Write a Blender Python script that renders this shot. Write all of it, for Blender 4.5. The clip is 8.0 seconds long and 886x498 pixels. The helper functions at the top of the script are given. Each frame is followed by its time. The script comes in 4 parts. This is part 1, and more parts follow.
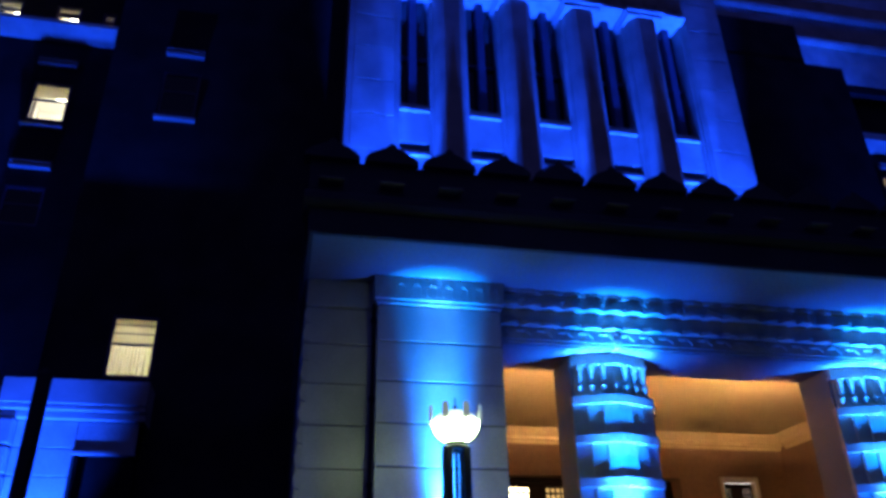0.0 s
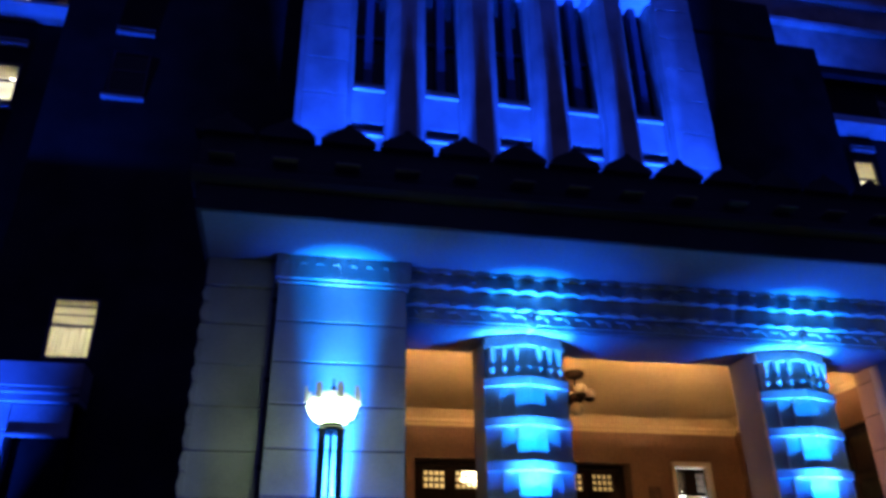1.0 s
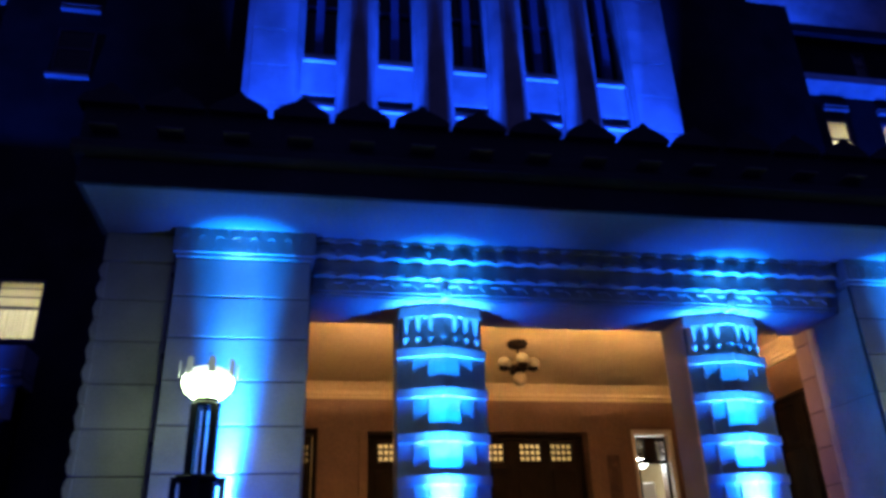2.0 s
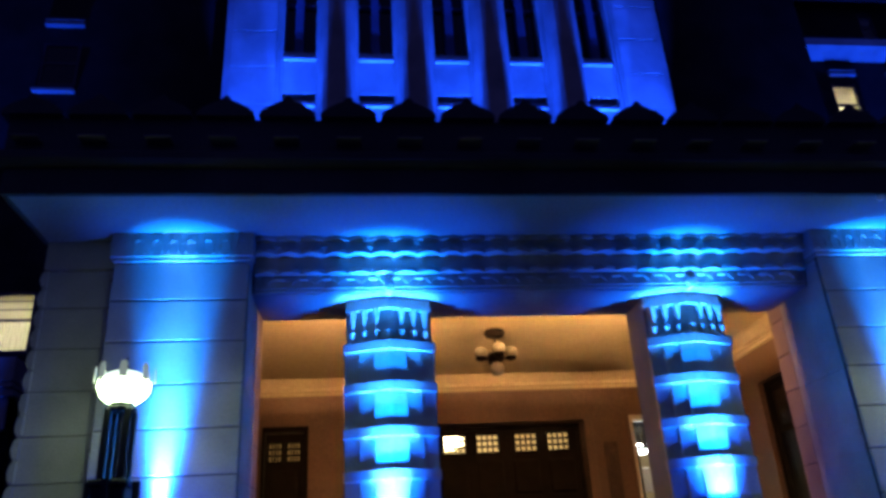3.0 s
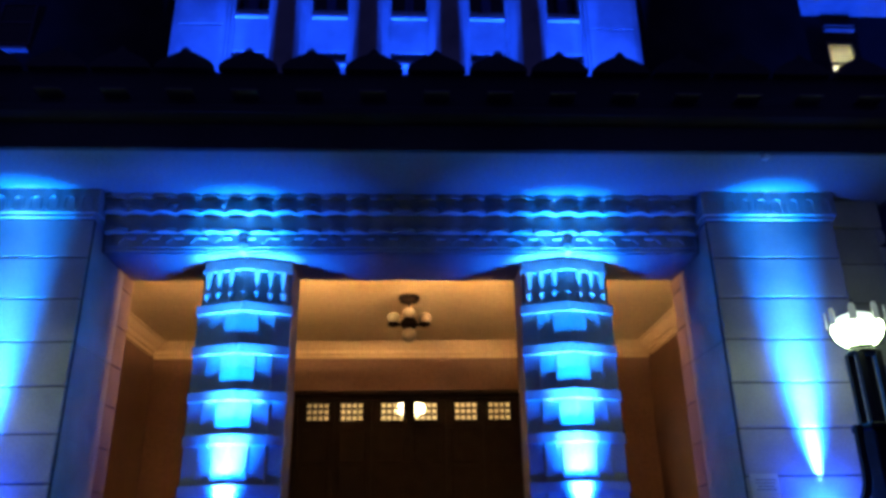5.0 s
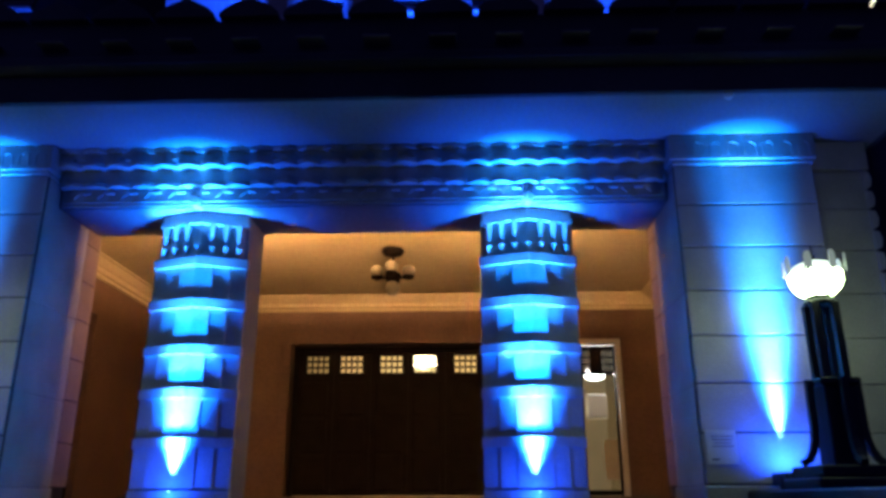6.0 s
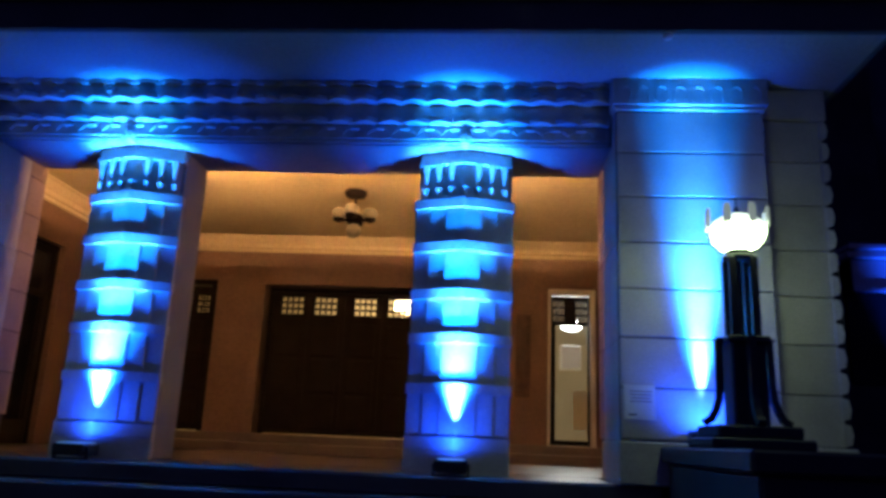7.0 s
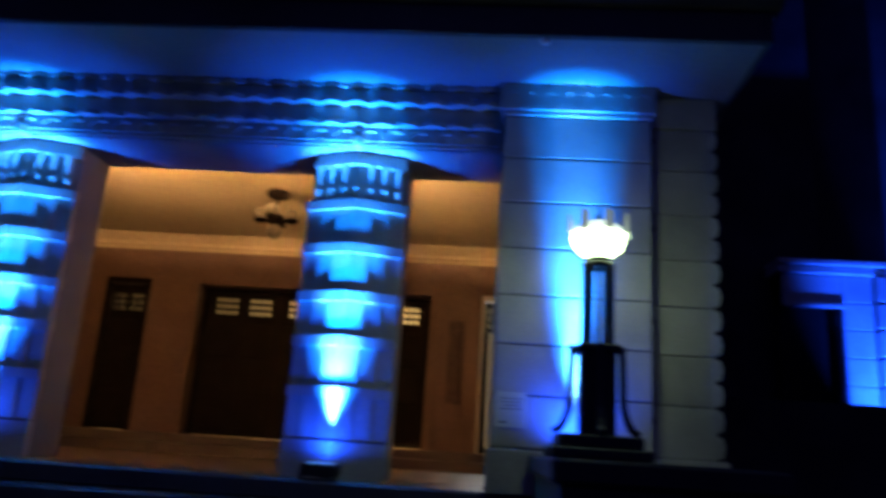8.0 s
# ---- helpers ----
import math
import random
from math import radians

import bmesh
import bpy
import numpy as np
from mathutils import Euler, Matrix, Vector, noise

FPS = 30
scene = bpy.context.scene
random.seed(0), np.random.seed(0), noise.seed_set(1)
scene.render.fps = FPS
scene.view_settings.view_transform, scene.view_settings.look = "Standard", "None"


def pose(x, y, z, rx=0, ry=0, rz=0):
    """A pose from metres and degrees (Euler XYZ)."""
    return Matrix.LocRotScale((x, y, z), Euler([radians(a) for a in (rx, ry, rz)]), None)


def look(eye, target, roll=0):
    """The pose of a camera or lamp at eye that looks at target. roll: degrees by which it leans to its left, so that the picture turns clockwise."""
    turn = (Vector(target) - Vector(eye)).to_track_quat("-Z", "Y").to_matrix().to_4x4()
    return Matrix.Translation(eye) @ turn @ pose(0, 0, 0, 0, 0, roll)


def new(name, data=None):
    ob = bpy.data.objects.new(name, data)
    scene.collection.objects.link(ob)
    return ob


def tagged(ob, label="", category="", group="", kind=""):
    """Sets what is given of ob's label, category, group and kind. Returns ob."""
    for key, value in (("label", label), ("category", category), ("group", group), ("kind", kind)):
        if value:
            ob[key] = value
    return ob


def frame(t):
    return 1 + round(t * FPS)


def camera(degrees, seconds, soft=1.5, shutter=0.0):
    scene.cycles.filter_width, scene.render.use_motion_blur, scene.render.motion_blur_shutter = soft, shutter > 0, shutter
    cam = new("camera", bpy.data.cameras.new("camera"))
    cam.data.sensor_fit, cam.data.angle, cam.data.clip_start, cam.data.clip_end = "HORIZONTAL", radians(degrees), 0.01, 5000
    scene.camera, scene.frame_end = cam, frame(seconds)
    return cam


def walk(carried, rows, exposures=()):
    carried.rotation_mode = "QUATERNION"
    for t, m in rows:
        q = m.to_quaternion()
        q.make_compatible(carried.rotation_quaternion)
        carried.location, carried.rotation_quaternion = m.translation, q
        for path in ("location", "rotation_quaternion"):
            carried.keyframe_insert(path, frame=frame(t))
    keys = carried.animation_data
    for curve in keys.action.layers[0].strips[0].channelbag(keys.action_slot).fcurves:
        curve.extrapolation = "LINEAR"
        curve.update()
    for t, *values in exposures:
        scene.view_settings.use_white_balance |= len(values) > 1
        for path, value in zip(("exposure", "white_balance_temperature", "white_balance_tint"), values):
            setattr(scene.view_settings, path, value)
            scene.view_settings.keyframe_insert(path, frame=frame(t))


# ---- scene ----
cam = camera(60.5, 8.0, soft=3.4, shutter=0.6)
METRES, EYE, TILT, LEAN, TURN = 9.0, 1.6, 0.0, 0.0, -12.0
ROWS = [
    (0.0, 0.0, 0.0, 0.0, 0.49, 27.31, 0.94),
    (0.3, 0.0387, 0.0095, 0.0011, 1.64, 27.39, 0.61),
    (0.5, 0.0645, 0.0159, 0.0018, 1.3, 26.27, 1.9),
    (0.8, 0.1006, 0.0229, 0.0016, 1.64, 26.38, -0.36),
    (1.0, 0.1247, 0.0276, 0.0014, 0.78, 26.23, 0.64),
    (1.2, 0.1509, 0.0346, 0.002, 1.45, 26.39, 1.04),
    (1.5, 0.1903, 0.0452, 0.0029, 0.66, 24.52, 2.18),
    (1.7, 0.2155, 0.0501, 0.0026, 1.3, 24.47, 1.79),
    (2.8, 0.3539, 0.0769, 0.0011, 5.08, 23.99, 2.85),
    (3.0, 0.3791, 0.0818, 0.0008, 6.31, 24.02, 3.08),
    (3.2, 0.4023, 0.0905, 0.0018, 6.5, 23.75, 3.1),
    (3.5, 0.4372, 0.1035, 0.0033, 6.15, 23.72, 2.14),
    (3.8, 0.4739, 0.113, 0.0031, 4.56, 23.26, 1.71),
    (4.0, 0.4983, 0.1194, 0.003, 6.9, 23.79, 1.62),
    (4.2, 0.5211, 0.1279, 0.0033, 7.3, 23.69, 2.89),
    (5.3, 0.6466, 0.1744, 0.0048, 12.01, 21.25, -0.32),
    (5.5, 0.6694, 0.1829, 0.0051, 13.56, 21.35, -0.48),
    (5.8, 0.7025, 0.1999, 0.0084, 13.57, 18.89, 0.32),
    (6.0, 0.7245, 0.2112, 0.0106, 13.94, 18.15, 0.07),
    (6.2, 0.7447, 0.2198, 0.0108, 14.42, 17.55, 0.18),
    (6.5, 0.7749, 0.2326, 0.0111, 16.38, 17.5, -0.42),
    (6.8, 0.808, 0.25, 0.0133, 16.43, 14.73, -1.74),
    (7.0, 0.8301, 0.2616, 0.0148, 15.73, 14.14, -2.39),
    (7.2, 0.8516, 0.269, 0.0149, 16.89, 14.58, -3.55),
    (7.5, 0.8838, 0.28, 0.0151, 16.51, 14.93, -3.63),
    (7.8, 0.9202, 0.2935, 0.017, 16.89, 15.08, -3.83),
    (8.0, 0.9444, 0.3025, 0.0183, 15.03, 14.73, -3.7),
]
walk(cam, [(t, pose(0, 0, EYE, TILT, LEAN, TURN) @ pose(METRES * x, METRES * y, METRES * z, 90 + pitch, roll, yaw)) for t, x, y, z, yaw, pitch, roll in ROWS],
     exposures=[(0.0, 0.14), (6.9, 0.14), (7.5, -0.05), (8.0, -0.2)])

# ---- world and lights ----
C = 5.62            # the portico's middle line
world = bpy.data.worlds.new("night_sky")
scene.world = world
world.use_nodes = True
wb = world.node_tree.nodes["Background"]
wb.inputs["Color"].default_value = (0.055, 0.06, 0.40, 1)
wb.inputs["Strength"].default_value = 0.24

BLUE = (0.003, 0.075, 1.0)
DEEP = (0.006, 0.058, 1.0)
BEAM = (0.002, 0.175, 1.0)
CORE = (0.11, 0.42, 1.0)
WARM = (1.0, 0.52, 0.20)


def spot(name, eye, target, watts, colour, size, blend=1.0, radius=0.03):
    d = bpy.data.lights.new(name, "SPOT")
    d.energy, d.color, d.spot_size, d.spot_blend, d.shadow_soft_size = watts, colour, radians(size), blend, radius
    ob = new(name, d)
    ob.matrix_world = look(eye, target)
    return ob


def bulb(name, at, watts, colour, radius=0.1):
    d = bpy.data.lights.new(name, "POINT")
    d.energy, d.color, d.shadow_soft_size = watts, colour, radius
    ob = new(name, d)
    ob.location = at
    return ob


for s in (-1, 1):
    # column and pier uplights: wash, beam and a tight, whiter core in each fitting
    spot("column_wash", (C + s * 1.79, 7.98, 1.66), (C + s * 1.79, 8.28, 4.6), 1100, BLUE, 56, 1.0, 0.06)
    spot("column_beam", (C + s * 1.79, 7.98, 1.66), (C + s * 1.79, 8.30, 4.6), 9300, BEAM, 26, 1.0, 0.05)
    spot("column_core", (C + s * 1.79, 8.11, 1.60), (C + s * 1.79, 8.235, 2.55), 5200, CORE, 26, 1.0)
    spot("column_halo", (C + s * 1.79, 8.04, 1.62), (C + s * 1.79, 8.24, 2.65), 1300, BEAM, 42, 1.0)
    spot("column_spill", (C + s * 1.79, 7.98, 1.66), (C + s * 1.79, 8.6, 2.4), 60, DEEP, 150, 1.0)
    spot("pier_wash", (C + s * 4.02, 7.56, 1.98), (C + s * 4.02, 7.86, 4.6), 430, BLUE, 44, 1.0, 0.06)
    spot("pier_beam", (C + s * 4.02, 7.56, 1.98), (C + s * 4.02, 7.92, 4.35), 6000, BEAM, 25, 1.0, 0.05)
    spot("pier_core", (C + s * 4.02, 7.70, 1.93), (C + s * 4.02, 7.805, 2.75), 4600, CORE, 17, 1.0)
    spot("pier_halo", (C + s * 4.02, 7.60, 1.97), (C + s * 4.02, 7.80, 2.80), 1100, BEAM, 32, 1.0)
    spot("pier_spill", (C + s * 4.02, 7.56, 1.98), (C + s * 4.02, 8.0, 2.3), 80, DEEP, 160, 1.0)
    # warm lamps behind the lintel
    spot("portico_flood", (C + s * 1.79, 9.22, 4.70), (C + s * 1.85, 9.30, 6.0), 600, WARM, 174, 0.08, 0.04)
    # added fill bulb, no fitting of its own, to lift the walls and doors
    bulb("portico_fill", (C + s * 1.79, 9.22, 4.66), 46, WARM, 0.05)
    # pylon: the broad outer strips
    spot("strip_beam", (C + s * 4.3, 12.5, 6.3), (C + s * 4.3, 13.5, 12.0), 15000, DEEP, 20, 1.0)
    # wings: floods close to the wall foot
    spot("wing_beam", (C + s * 11.35, 14.32, 0.5), (C + s * 11.5, 14.6, 14.0), 5000, DEEP, 36, 1.0)
    spot("portal_beam", (C + s * 9.45, 12.62, 1.2), (C + s * 9.75, 13.6, 4.2), 9000, DEEP, 52, 1.0)
    spot("setback_beam", (C + s * 11.0, 16.2, 16.3), (C + s * 11.0, 18.0, 19.5), 1900, DEEP, 130, 1.0)
for k in range(-2, 3):
    spot("bay_wash", (C + k * 1.68, 13.12, 6.3), (C + k * 1.68, 13.5, 12.4), 11000, DEEP, 20, 1.0)
    spot("bay_beam", (C + k * 1.68, 12.78, 6.3), (C + k * 1.68, 13.28, 12.4), 12000, DEEP, 14, 0.4)


# ---- materials ----
def material(name, colour, rough=0.8, metal=0.0, vary=0.25, scale=1.5, grain=40.0, bump=0.15, dist=0.01, tone=None, spec=0.4, per_piece=0.0):
    m = bpy.data.materials.new(name)
    m.use_nodes = True
    nt = m.node_tree
    b = nt.nodes["Principled BSDF"]
    b.inputs["Roughness"].default_value, b.inputs["Metallic"].default_value = rough, metal
    b.inputs["Specular IOR Level"].default_value = spec
    tc = nt.nodes.new("ShaderNodeNewGeometry")
    big = nt.nodes.new("ShaderNodeTexNoise")
    big.inputs["Scale"].default_value, big.inputs["Detail"].default_value = scale, 6
    small = nt.nodes.new("ShaderNodeTexNoise")
    small.inputs["Scale"].default_value, small.inputs["Detail"].default_value = grain, 4
    nt.links.new(tc.outputs["Position"], big.inputs["Vector"])
    nt.links.new(tc.outputs["Position"], small.inputs["Vector"])
    ramp = nt.nodes.new("ShaderNodeValToRGB")
    dark = tone or tuple(c * (1 - vary) for c in colour)
    light = tuple(min(1, c * (1 + vary * 0.5)) for c in colour)
    ramp.color_ramp.elements[0].position, ramp.color_ramp.elements[1].position = 0.3, 0.7
    ramp.color_ramp.elements[0].color, ramp.color_ramp.elements[1].color = (*dark, 1), (*light, 1)
    nt.links.new(big.outputs["Fac"], ramp.inputs["Fac"])
    mix = nt.nodes.new("ShaderNodeMix")
    mix.data_type, mix.blend_type = "RGBA", "OVERLAY"
    mix.inputs["Factor"].default_value = 0.35
    nt.links.new(ramp.outputs["Color"], mix.inputs[6])
    nt.links.new(small.outputs["Fac"], mix.inputs[7])
    last = mix.outputs[2]
    if per_piece:
        info = nt.nodes.new("ShaderNodeObjectInfo")
        span = nt.nodes.new("ShaderNodeMapRange")
        span.inputs["To Min"].default_value, span.inputs["To Max"].default_value = 1 - per_piece, 1 + per_piece * 0.5
        nt.links.new(info.outputs["Random"], span.inputs["Value"])
        hs = nt.nodes.new("ShaderNodeHueSaturation")
        nt.links.new(span.outputs["Result"], hs.inputs["Value"])
        nt.links.new(last, hs.inputs["Color"])
        last = hs.outputs["Color"]
    nt.links.new(last, b.inputs["Base Color"])
    if bump:
        add = nt.nodes.new("ShaderNodeMath")
        add.operation = "ADD"
        nt.links.new(big.outputs["Fac"], add.inputs[0])
        nt.links.new(small.outputs["Fac"], add.inputs[1])
        bp = nt.nodes.new("ShaderNodeBump")
        bp.inputs["Strength"].default_value, bp.inputs["Distance"].default_value = bump, dist
        nt.links.new(add.outputs[0], bp.inputs["Height"])
        nt.links.new(bp.outputs["Normal"], b.inputs["Normal"])
    return m


def glowing(name, colour, strength):
    m = bpy.data.materials.new(name)
    m.use_nodes = True
    b = m.node_tree.nodes["Principled BSDF"]
    b.inputs["Base Color"].default_value = (0.8, 0.8, 0.8, 1)
    b.inputs["Emission Color"].default_value = (*colour, 1)
    b.inputs["Emission Strength"].default_value = strength
    return m


def glazing(name, colour, rough=0.05):
    m = bpy.data.materials.new(name)
    m.use_nodes = True
    b = m.node_tree.nodes["Principled BSDF"]
    b.inputs["Base Color"].default_value = (*colour, 1)
    b.inputs["Roughness"].default_value = rough
    b.inputs["Transmission Weight"].default_value = 1.0
    b.inputs["IOR"].default_value = 1.45
    return m


GREYSTONE = material("grey_stone", (0.20, 0.19, 0.18), 0.85, vary=0.25, scale=1.1, grain=50, bump=0.25)
STONE = material("limestone", (0.46, 0.44, 0.39), 0.85, vary=0.32, scale=1.3, grain=55, bump=0.25, dist=0.008, per_piece=0.10)
CARVED = material("carved_limestone", (0.44, 0.43, 0.38), 0.85, vary=0.25, scale=3.0, grain=70, bump=0.3, dist=0.008)
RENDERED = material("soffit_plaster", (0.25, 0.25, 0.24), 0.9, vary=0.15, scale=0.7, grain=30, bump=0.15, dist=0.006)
DARKSTONE = material("dark_stone", (0.075, 0.073, 0.072), 0.9, vary=0.4, scale=0.8, grain=40, bump=0.3)
WINGWALL = material("dark_wall", (0.040, 0.038, 0.038), 0.95, vary=0.4, scale=1.2, grain=30, bump=0.3, spec=0.15)
JOINT = material("dark_mortar", (0.06, 0.06, 0.055), 0.95, vary=0.3, bump=0.1)
CREAM = material("cream_plaster", (0.56, 0.455, 0.30), 0.85, vary=0.12, scale=0.8, grain=25, bump=0.1)
PINKSTONE = material("pinkish_stone", (0.32, 0.235, 0.20), 0.8, vary=0.2, scale=2.0, grain=45, bump=0.15)
TERRA = material("brown_marble", (0.165, 0.098, 0.072), 0.55, vary=0.25, scale=0.9, grain=18, bump=0.05, tone=(0.125, 0.072, 0.053))
BRONZE = material("dark_bronze", (0.012, 0.008, 0.007), 0.65, metal=0.0, spec=0.06, vary=0.35, scale=4, grain=50, bump=0.1)
IRON = material("black_painted_iron", (0.012, 0.013, 0.015), 0.6, vary=0.3, scale=6, grain=60, bump=0.15)
FLOORSTONE = material("worn_floor_stone", (0.12, 0.095, 0.08), 0.36, vary=0.3, scale=1.3, grain=35, bump=0.15, per_piece=0.12)
STEPSTONE = material("dark_worn_step_stone", (0.055, 0.055, 0.06), 0.30, vary=0.35, scale=1.6, grain=40, bump=0.12, per_piece=0.1, spec=0.5)
RELIEF = material("red_brown_bronze_relief", (0.075, 0.038, 0.030), 0.5, vary=0.4, scale=9, grain=60, bump=0.25)
# cheek stone coloured near black, for shade below the lamp bowls
SHADESTONE = material("shaded_cheek_stone", (0.022, 0.022, 0.024), 0.6, vary=0.4, scale=2.0, grain=60, bump=0.15, spec=0.25)
PAVING = material("pavement", (0.10, 0.10, 0.10), 0.85, vary=0.35, scale=0.8, grain=45, bump=0.25)
PAPER = material("notice_paper", (0.62, 0.62, 0.48), 0.7, vary=0.08, scale=5, grain=90, bump=0.02)
INK = material("notice_ink", (0.12, 0.12, 0.12), 0.8, vary=0.1, bump=0)
FROST = material("frosted_glass_globe", (0.24, 0.22, 0.18), 0.3, vary=0.06, scale=6, grain=40, bump=0.0)
WHITEWALL = material("white_room_paint", (0.72, 0.70, 0.66), 0.85, vary=0.08, bump=0.03)
BLIND = material("roller_blind", (0.66, 0.62, 0.50), 0.8, vary=0.12, scale=3, bump=0.05)
_nt = BLIND.node_tree
_tr = _nt.nodes.new("ShaderNodeBsdfTranslucent")
_tr.inputs["Color"].default_value = (0.80, 0.77, 0.64, 1)
_mx = _nt.nodes.new("ShaderNodeMixShader")
_mx.inputs["Fac"].default_value = 0.55
_nt.links.new(_nt.nodes["Principled BSDF"].outputs[0], _mx.inputs[1])
_nt.links.new(_tr.outputs[0], _mx.inputs[2])
_nt.links.new(_mx.outputs[0], _nt.nodes["Material Output"].inputs["Surface"])
MULLION = material("window_metal", (0.10, 0.09, 0.14), 0.6, vary=0.2, bump=0.05)
BOWLTOP = glowing("milky_bowl_top", (0.80, 1.0, 0.80), 1.3)
TABGLASS = glowing("lit_crown_glass", (0.80, 1.0, 0.78), 0.22)
GLASS = glazing("window_glass", (0.9, 0.95, 0.95))
DARKGLASS = material("dark_window_glass", (0.008, 0.008, 0.012), 0.12, vary=0.2, scale=1, bump=0, spec=0.5)
LAMPGLOW = glowing("street_lamp_bowl", (0.73, 1.0, 0.54), 20)
ROOMGLOW = glowing("room_lamp", (1.0, 0.93, 0.76), 105)
WARMGLOW = glowing("hall_lamp", (1.0, 0.80, 0.46), 90)
COOLGLOW = glowing("tube_lamp", (0.95, 1.0, 0.95), 120)
LENS = glowing("floodlight_lens", (0.1, 0.4, 1.0), 0.4)


# ---- mesh helpers ----
def link(name, bm, mat, parent=None, label=""):
    me = bpy.data.meshes.new(name)
    bmesh.ops.recalc_face_normals(bm, faces=bm.faces)
    bm.to_mesh(me)
    bm.free()
    me.materials.append(mat)
    ob = new(name, me)
    if parent is not None:
        ob.parent = parent
    if label:
        ob["label"] = label
    return ob


def part(name, bm, mat, parent, label=""):
    return link(name, bm, mat, parent, label)


def thing(name, at, label, category, group="", kind=""):
    ob = new(name)
    ob.empty_display_size = 0.2
    ob.location = at
    return tagged(ob, label, category, group, kind)


def solid(name, bm, mat, label, category="", kind="structure"):
    return tagged(link(name, bm, mat), label, category or name.replace("_", " "), kind=kind)


def piece(name, mesh, at, parent):
    """An object of its own on a shared mesh."""
    ob = new(name, mesh)
    ob.parent = parent
    ob.location = at
    return ob


def box(bm, x0, x1, y0, y1, z0, z1, bevel=0.0):
    r = bmesh.ops.create_cube(bm, size=1.0, matrix=Matrix.Translation(((x0 + x1) / 2, (y0 + y1) / 2, (z0 + z1) / 2)) @ Matrix.Diagonal((x1 - x0, y1 - y0, z1 - z0, 1)))
    if bevel:
        es = list({e for v in r["verts"] for e in v.link_edges})
        bmesh.ops.bevel(bm, geom=es, offset=bevel, segments=1, affect="EDGES")
    return bm


def boxes(*specs, bevel=0.0):
    bm = bmesh.new()
    for s in specs:
        box(bm, *s, bevel=bevel)
    return bm


def prism(bm, plan, z0, z1, z_axis="z"):
    """A closed outline of (a, b) pairs carried from z0 to z1. z_axis x: the outline lies in y, z; y: in x, z."""
    def at(a, b, h):
        return (a, b, h) if z_axis == "z" else ((h, a, b) if z_axis == "x" else (a, h, b))
    lo = [bm.verts.new(at(a, b, z0)) for a, b in plan]
    hi = [bm.verts.new(at(a, b, z1)) for a, b in plan]
    n = len(plan)
    for i in range(n):
        bm.faces.new((lo[i], lo[(i + 1) % n], hi[(i + 1) % n], hi[i]))
    bm.faces.new(lo[::-1])
    bm.faces.new(hi)
    return bm


def lathe(bm, profile, n=16, at=(0, 0)):
    """Rings of (radius, z) about an upright axis, closed at both ends."""
    rings = []
    for r, z in profile:
        rings.append([bm.verts.new((at[0] + r * math.cos(2 * math.pi * i / n), at[1] + r * math.sin(2 * math.pi * i / n), z)) for i in range(n)])
    for a, b in zip(rings, rings[1:]):
        for i in range(n):
            bm.faces.new((a[i], a[(i + 1) % n], b[(i + 1) % n], b[i]))
    bm.faces.new(rings[0][::-1])
    bm.faces.new(rings[-1])
    return bm


def rod(bm, p, q, r, n=8):
    p, q = Vector(p), Vector(q)
    m = Matrix.Translation((p + q) / 2) @ (q - p).to_track_quat("Z", "Y").to_matrix().to_4x4()
    bmesh.ops.create_cone(bm, cap_ends=True, segments=n, radius1=r, radius2=r, depth=(q - p).length, matrix=m)
    return bm


def bar_path(bm, pts, w, d):
    """One flat bar bent through (x, z) points, mitred at the bends, w wide in the plane, d deep in y about 0."""
    p = [Vector((x, 0, z)) for x, z in pts]
    closed = (p[0] - p[-1]).length < 1e-6
    if closed:
        p = p[:-1]
    n = len(p)
    rings = []
    for i in range(n):
        a = p[(i - 1) % n] if closed or i > 0 else None
        b = p[(i + 1) % n] if closed or i < n - 1 else None
        t1 = (p[i] - a).normalized() if a is not None else (b - p[i]).normalized()
        t2 = (b - p[i]).normalized() if b is not None else t1
        t = (t1 + t2).normalized()
        m = Vector((-t.z, 0, t.x)) * (w / 2 / max(0.5, t.dot(t1)))
        rings.append([bm.verts.new(p[i] + o + Vector((0, y, 0))) for o, y in ((m, -d / 2), (m, d / 2), (-m, d / 2), (-m, -d / 2))])
    for i in range(n if closed else n - 1):
        a, b = rings[i], rings[(i + 1) % n]
        for k in range(4):
            bm.faces.new((a[k], a[(k + 1) % 4], b[(k + 1) % 4], b[k]))
    if not closed:
        bm.faces.new(rings[0][::-1])
        bm.faces.new(rings[-1])
    return bm


def smooth(ob):
    for p in ob.data.polygons:
        p.use_smooth = True
    return ob


# ---- ground, stair and floor ----
FLOOR = 1.42
solid("ground", boxes((-1500, 1500, -1500, 1500, -0.3, 0)), PAVING, "dark asphalt and paving in front of the building", "ground")

stair = thing("stair", (C, 7.8, 0), "broad dark stone stair up to the portico", "stair", kind="structure")
RISE, GO = FLOOR / 8, 0.32
for i in range(8):
    y0 = -GO * (7 - i)
    bm = boxes((-3.66, 3.66, y0, y0 + GO + (0.12 if i < 7 else 0.1), RISE * i, RISE * (i + 1)), bevel=0.022)
    part("step", bm, STEPSTONE, stair)
solid("floor_base", boxes((-0.1, 11.34, 8.22, 14.4, 0.0, FLOOR - 0.03)), DARKSTONE, "stone plinth that carries the portico floor", "floor")

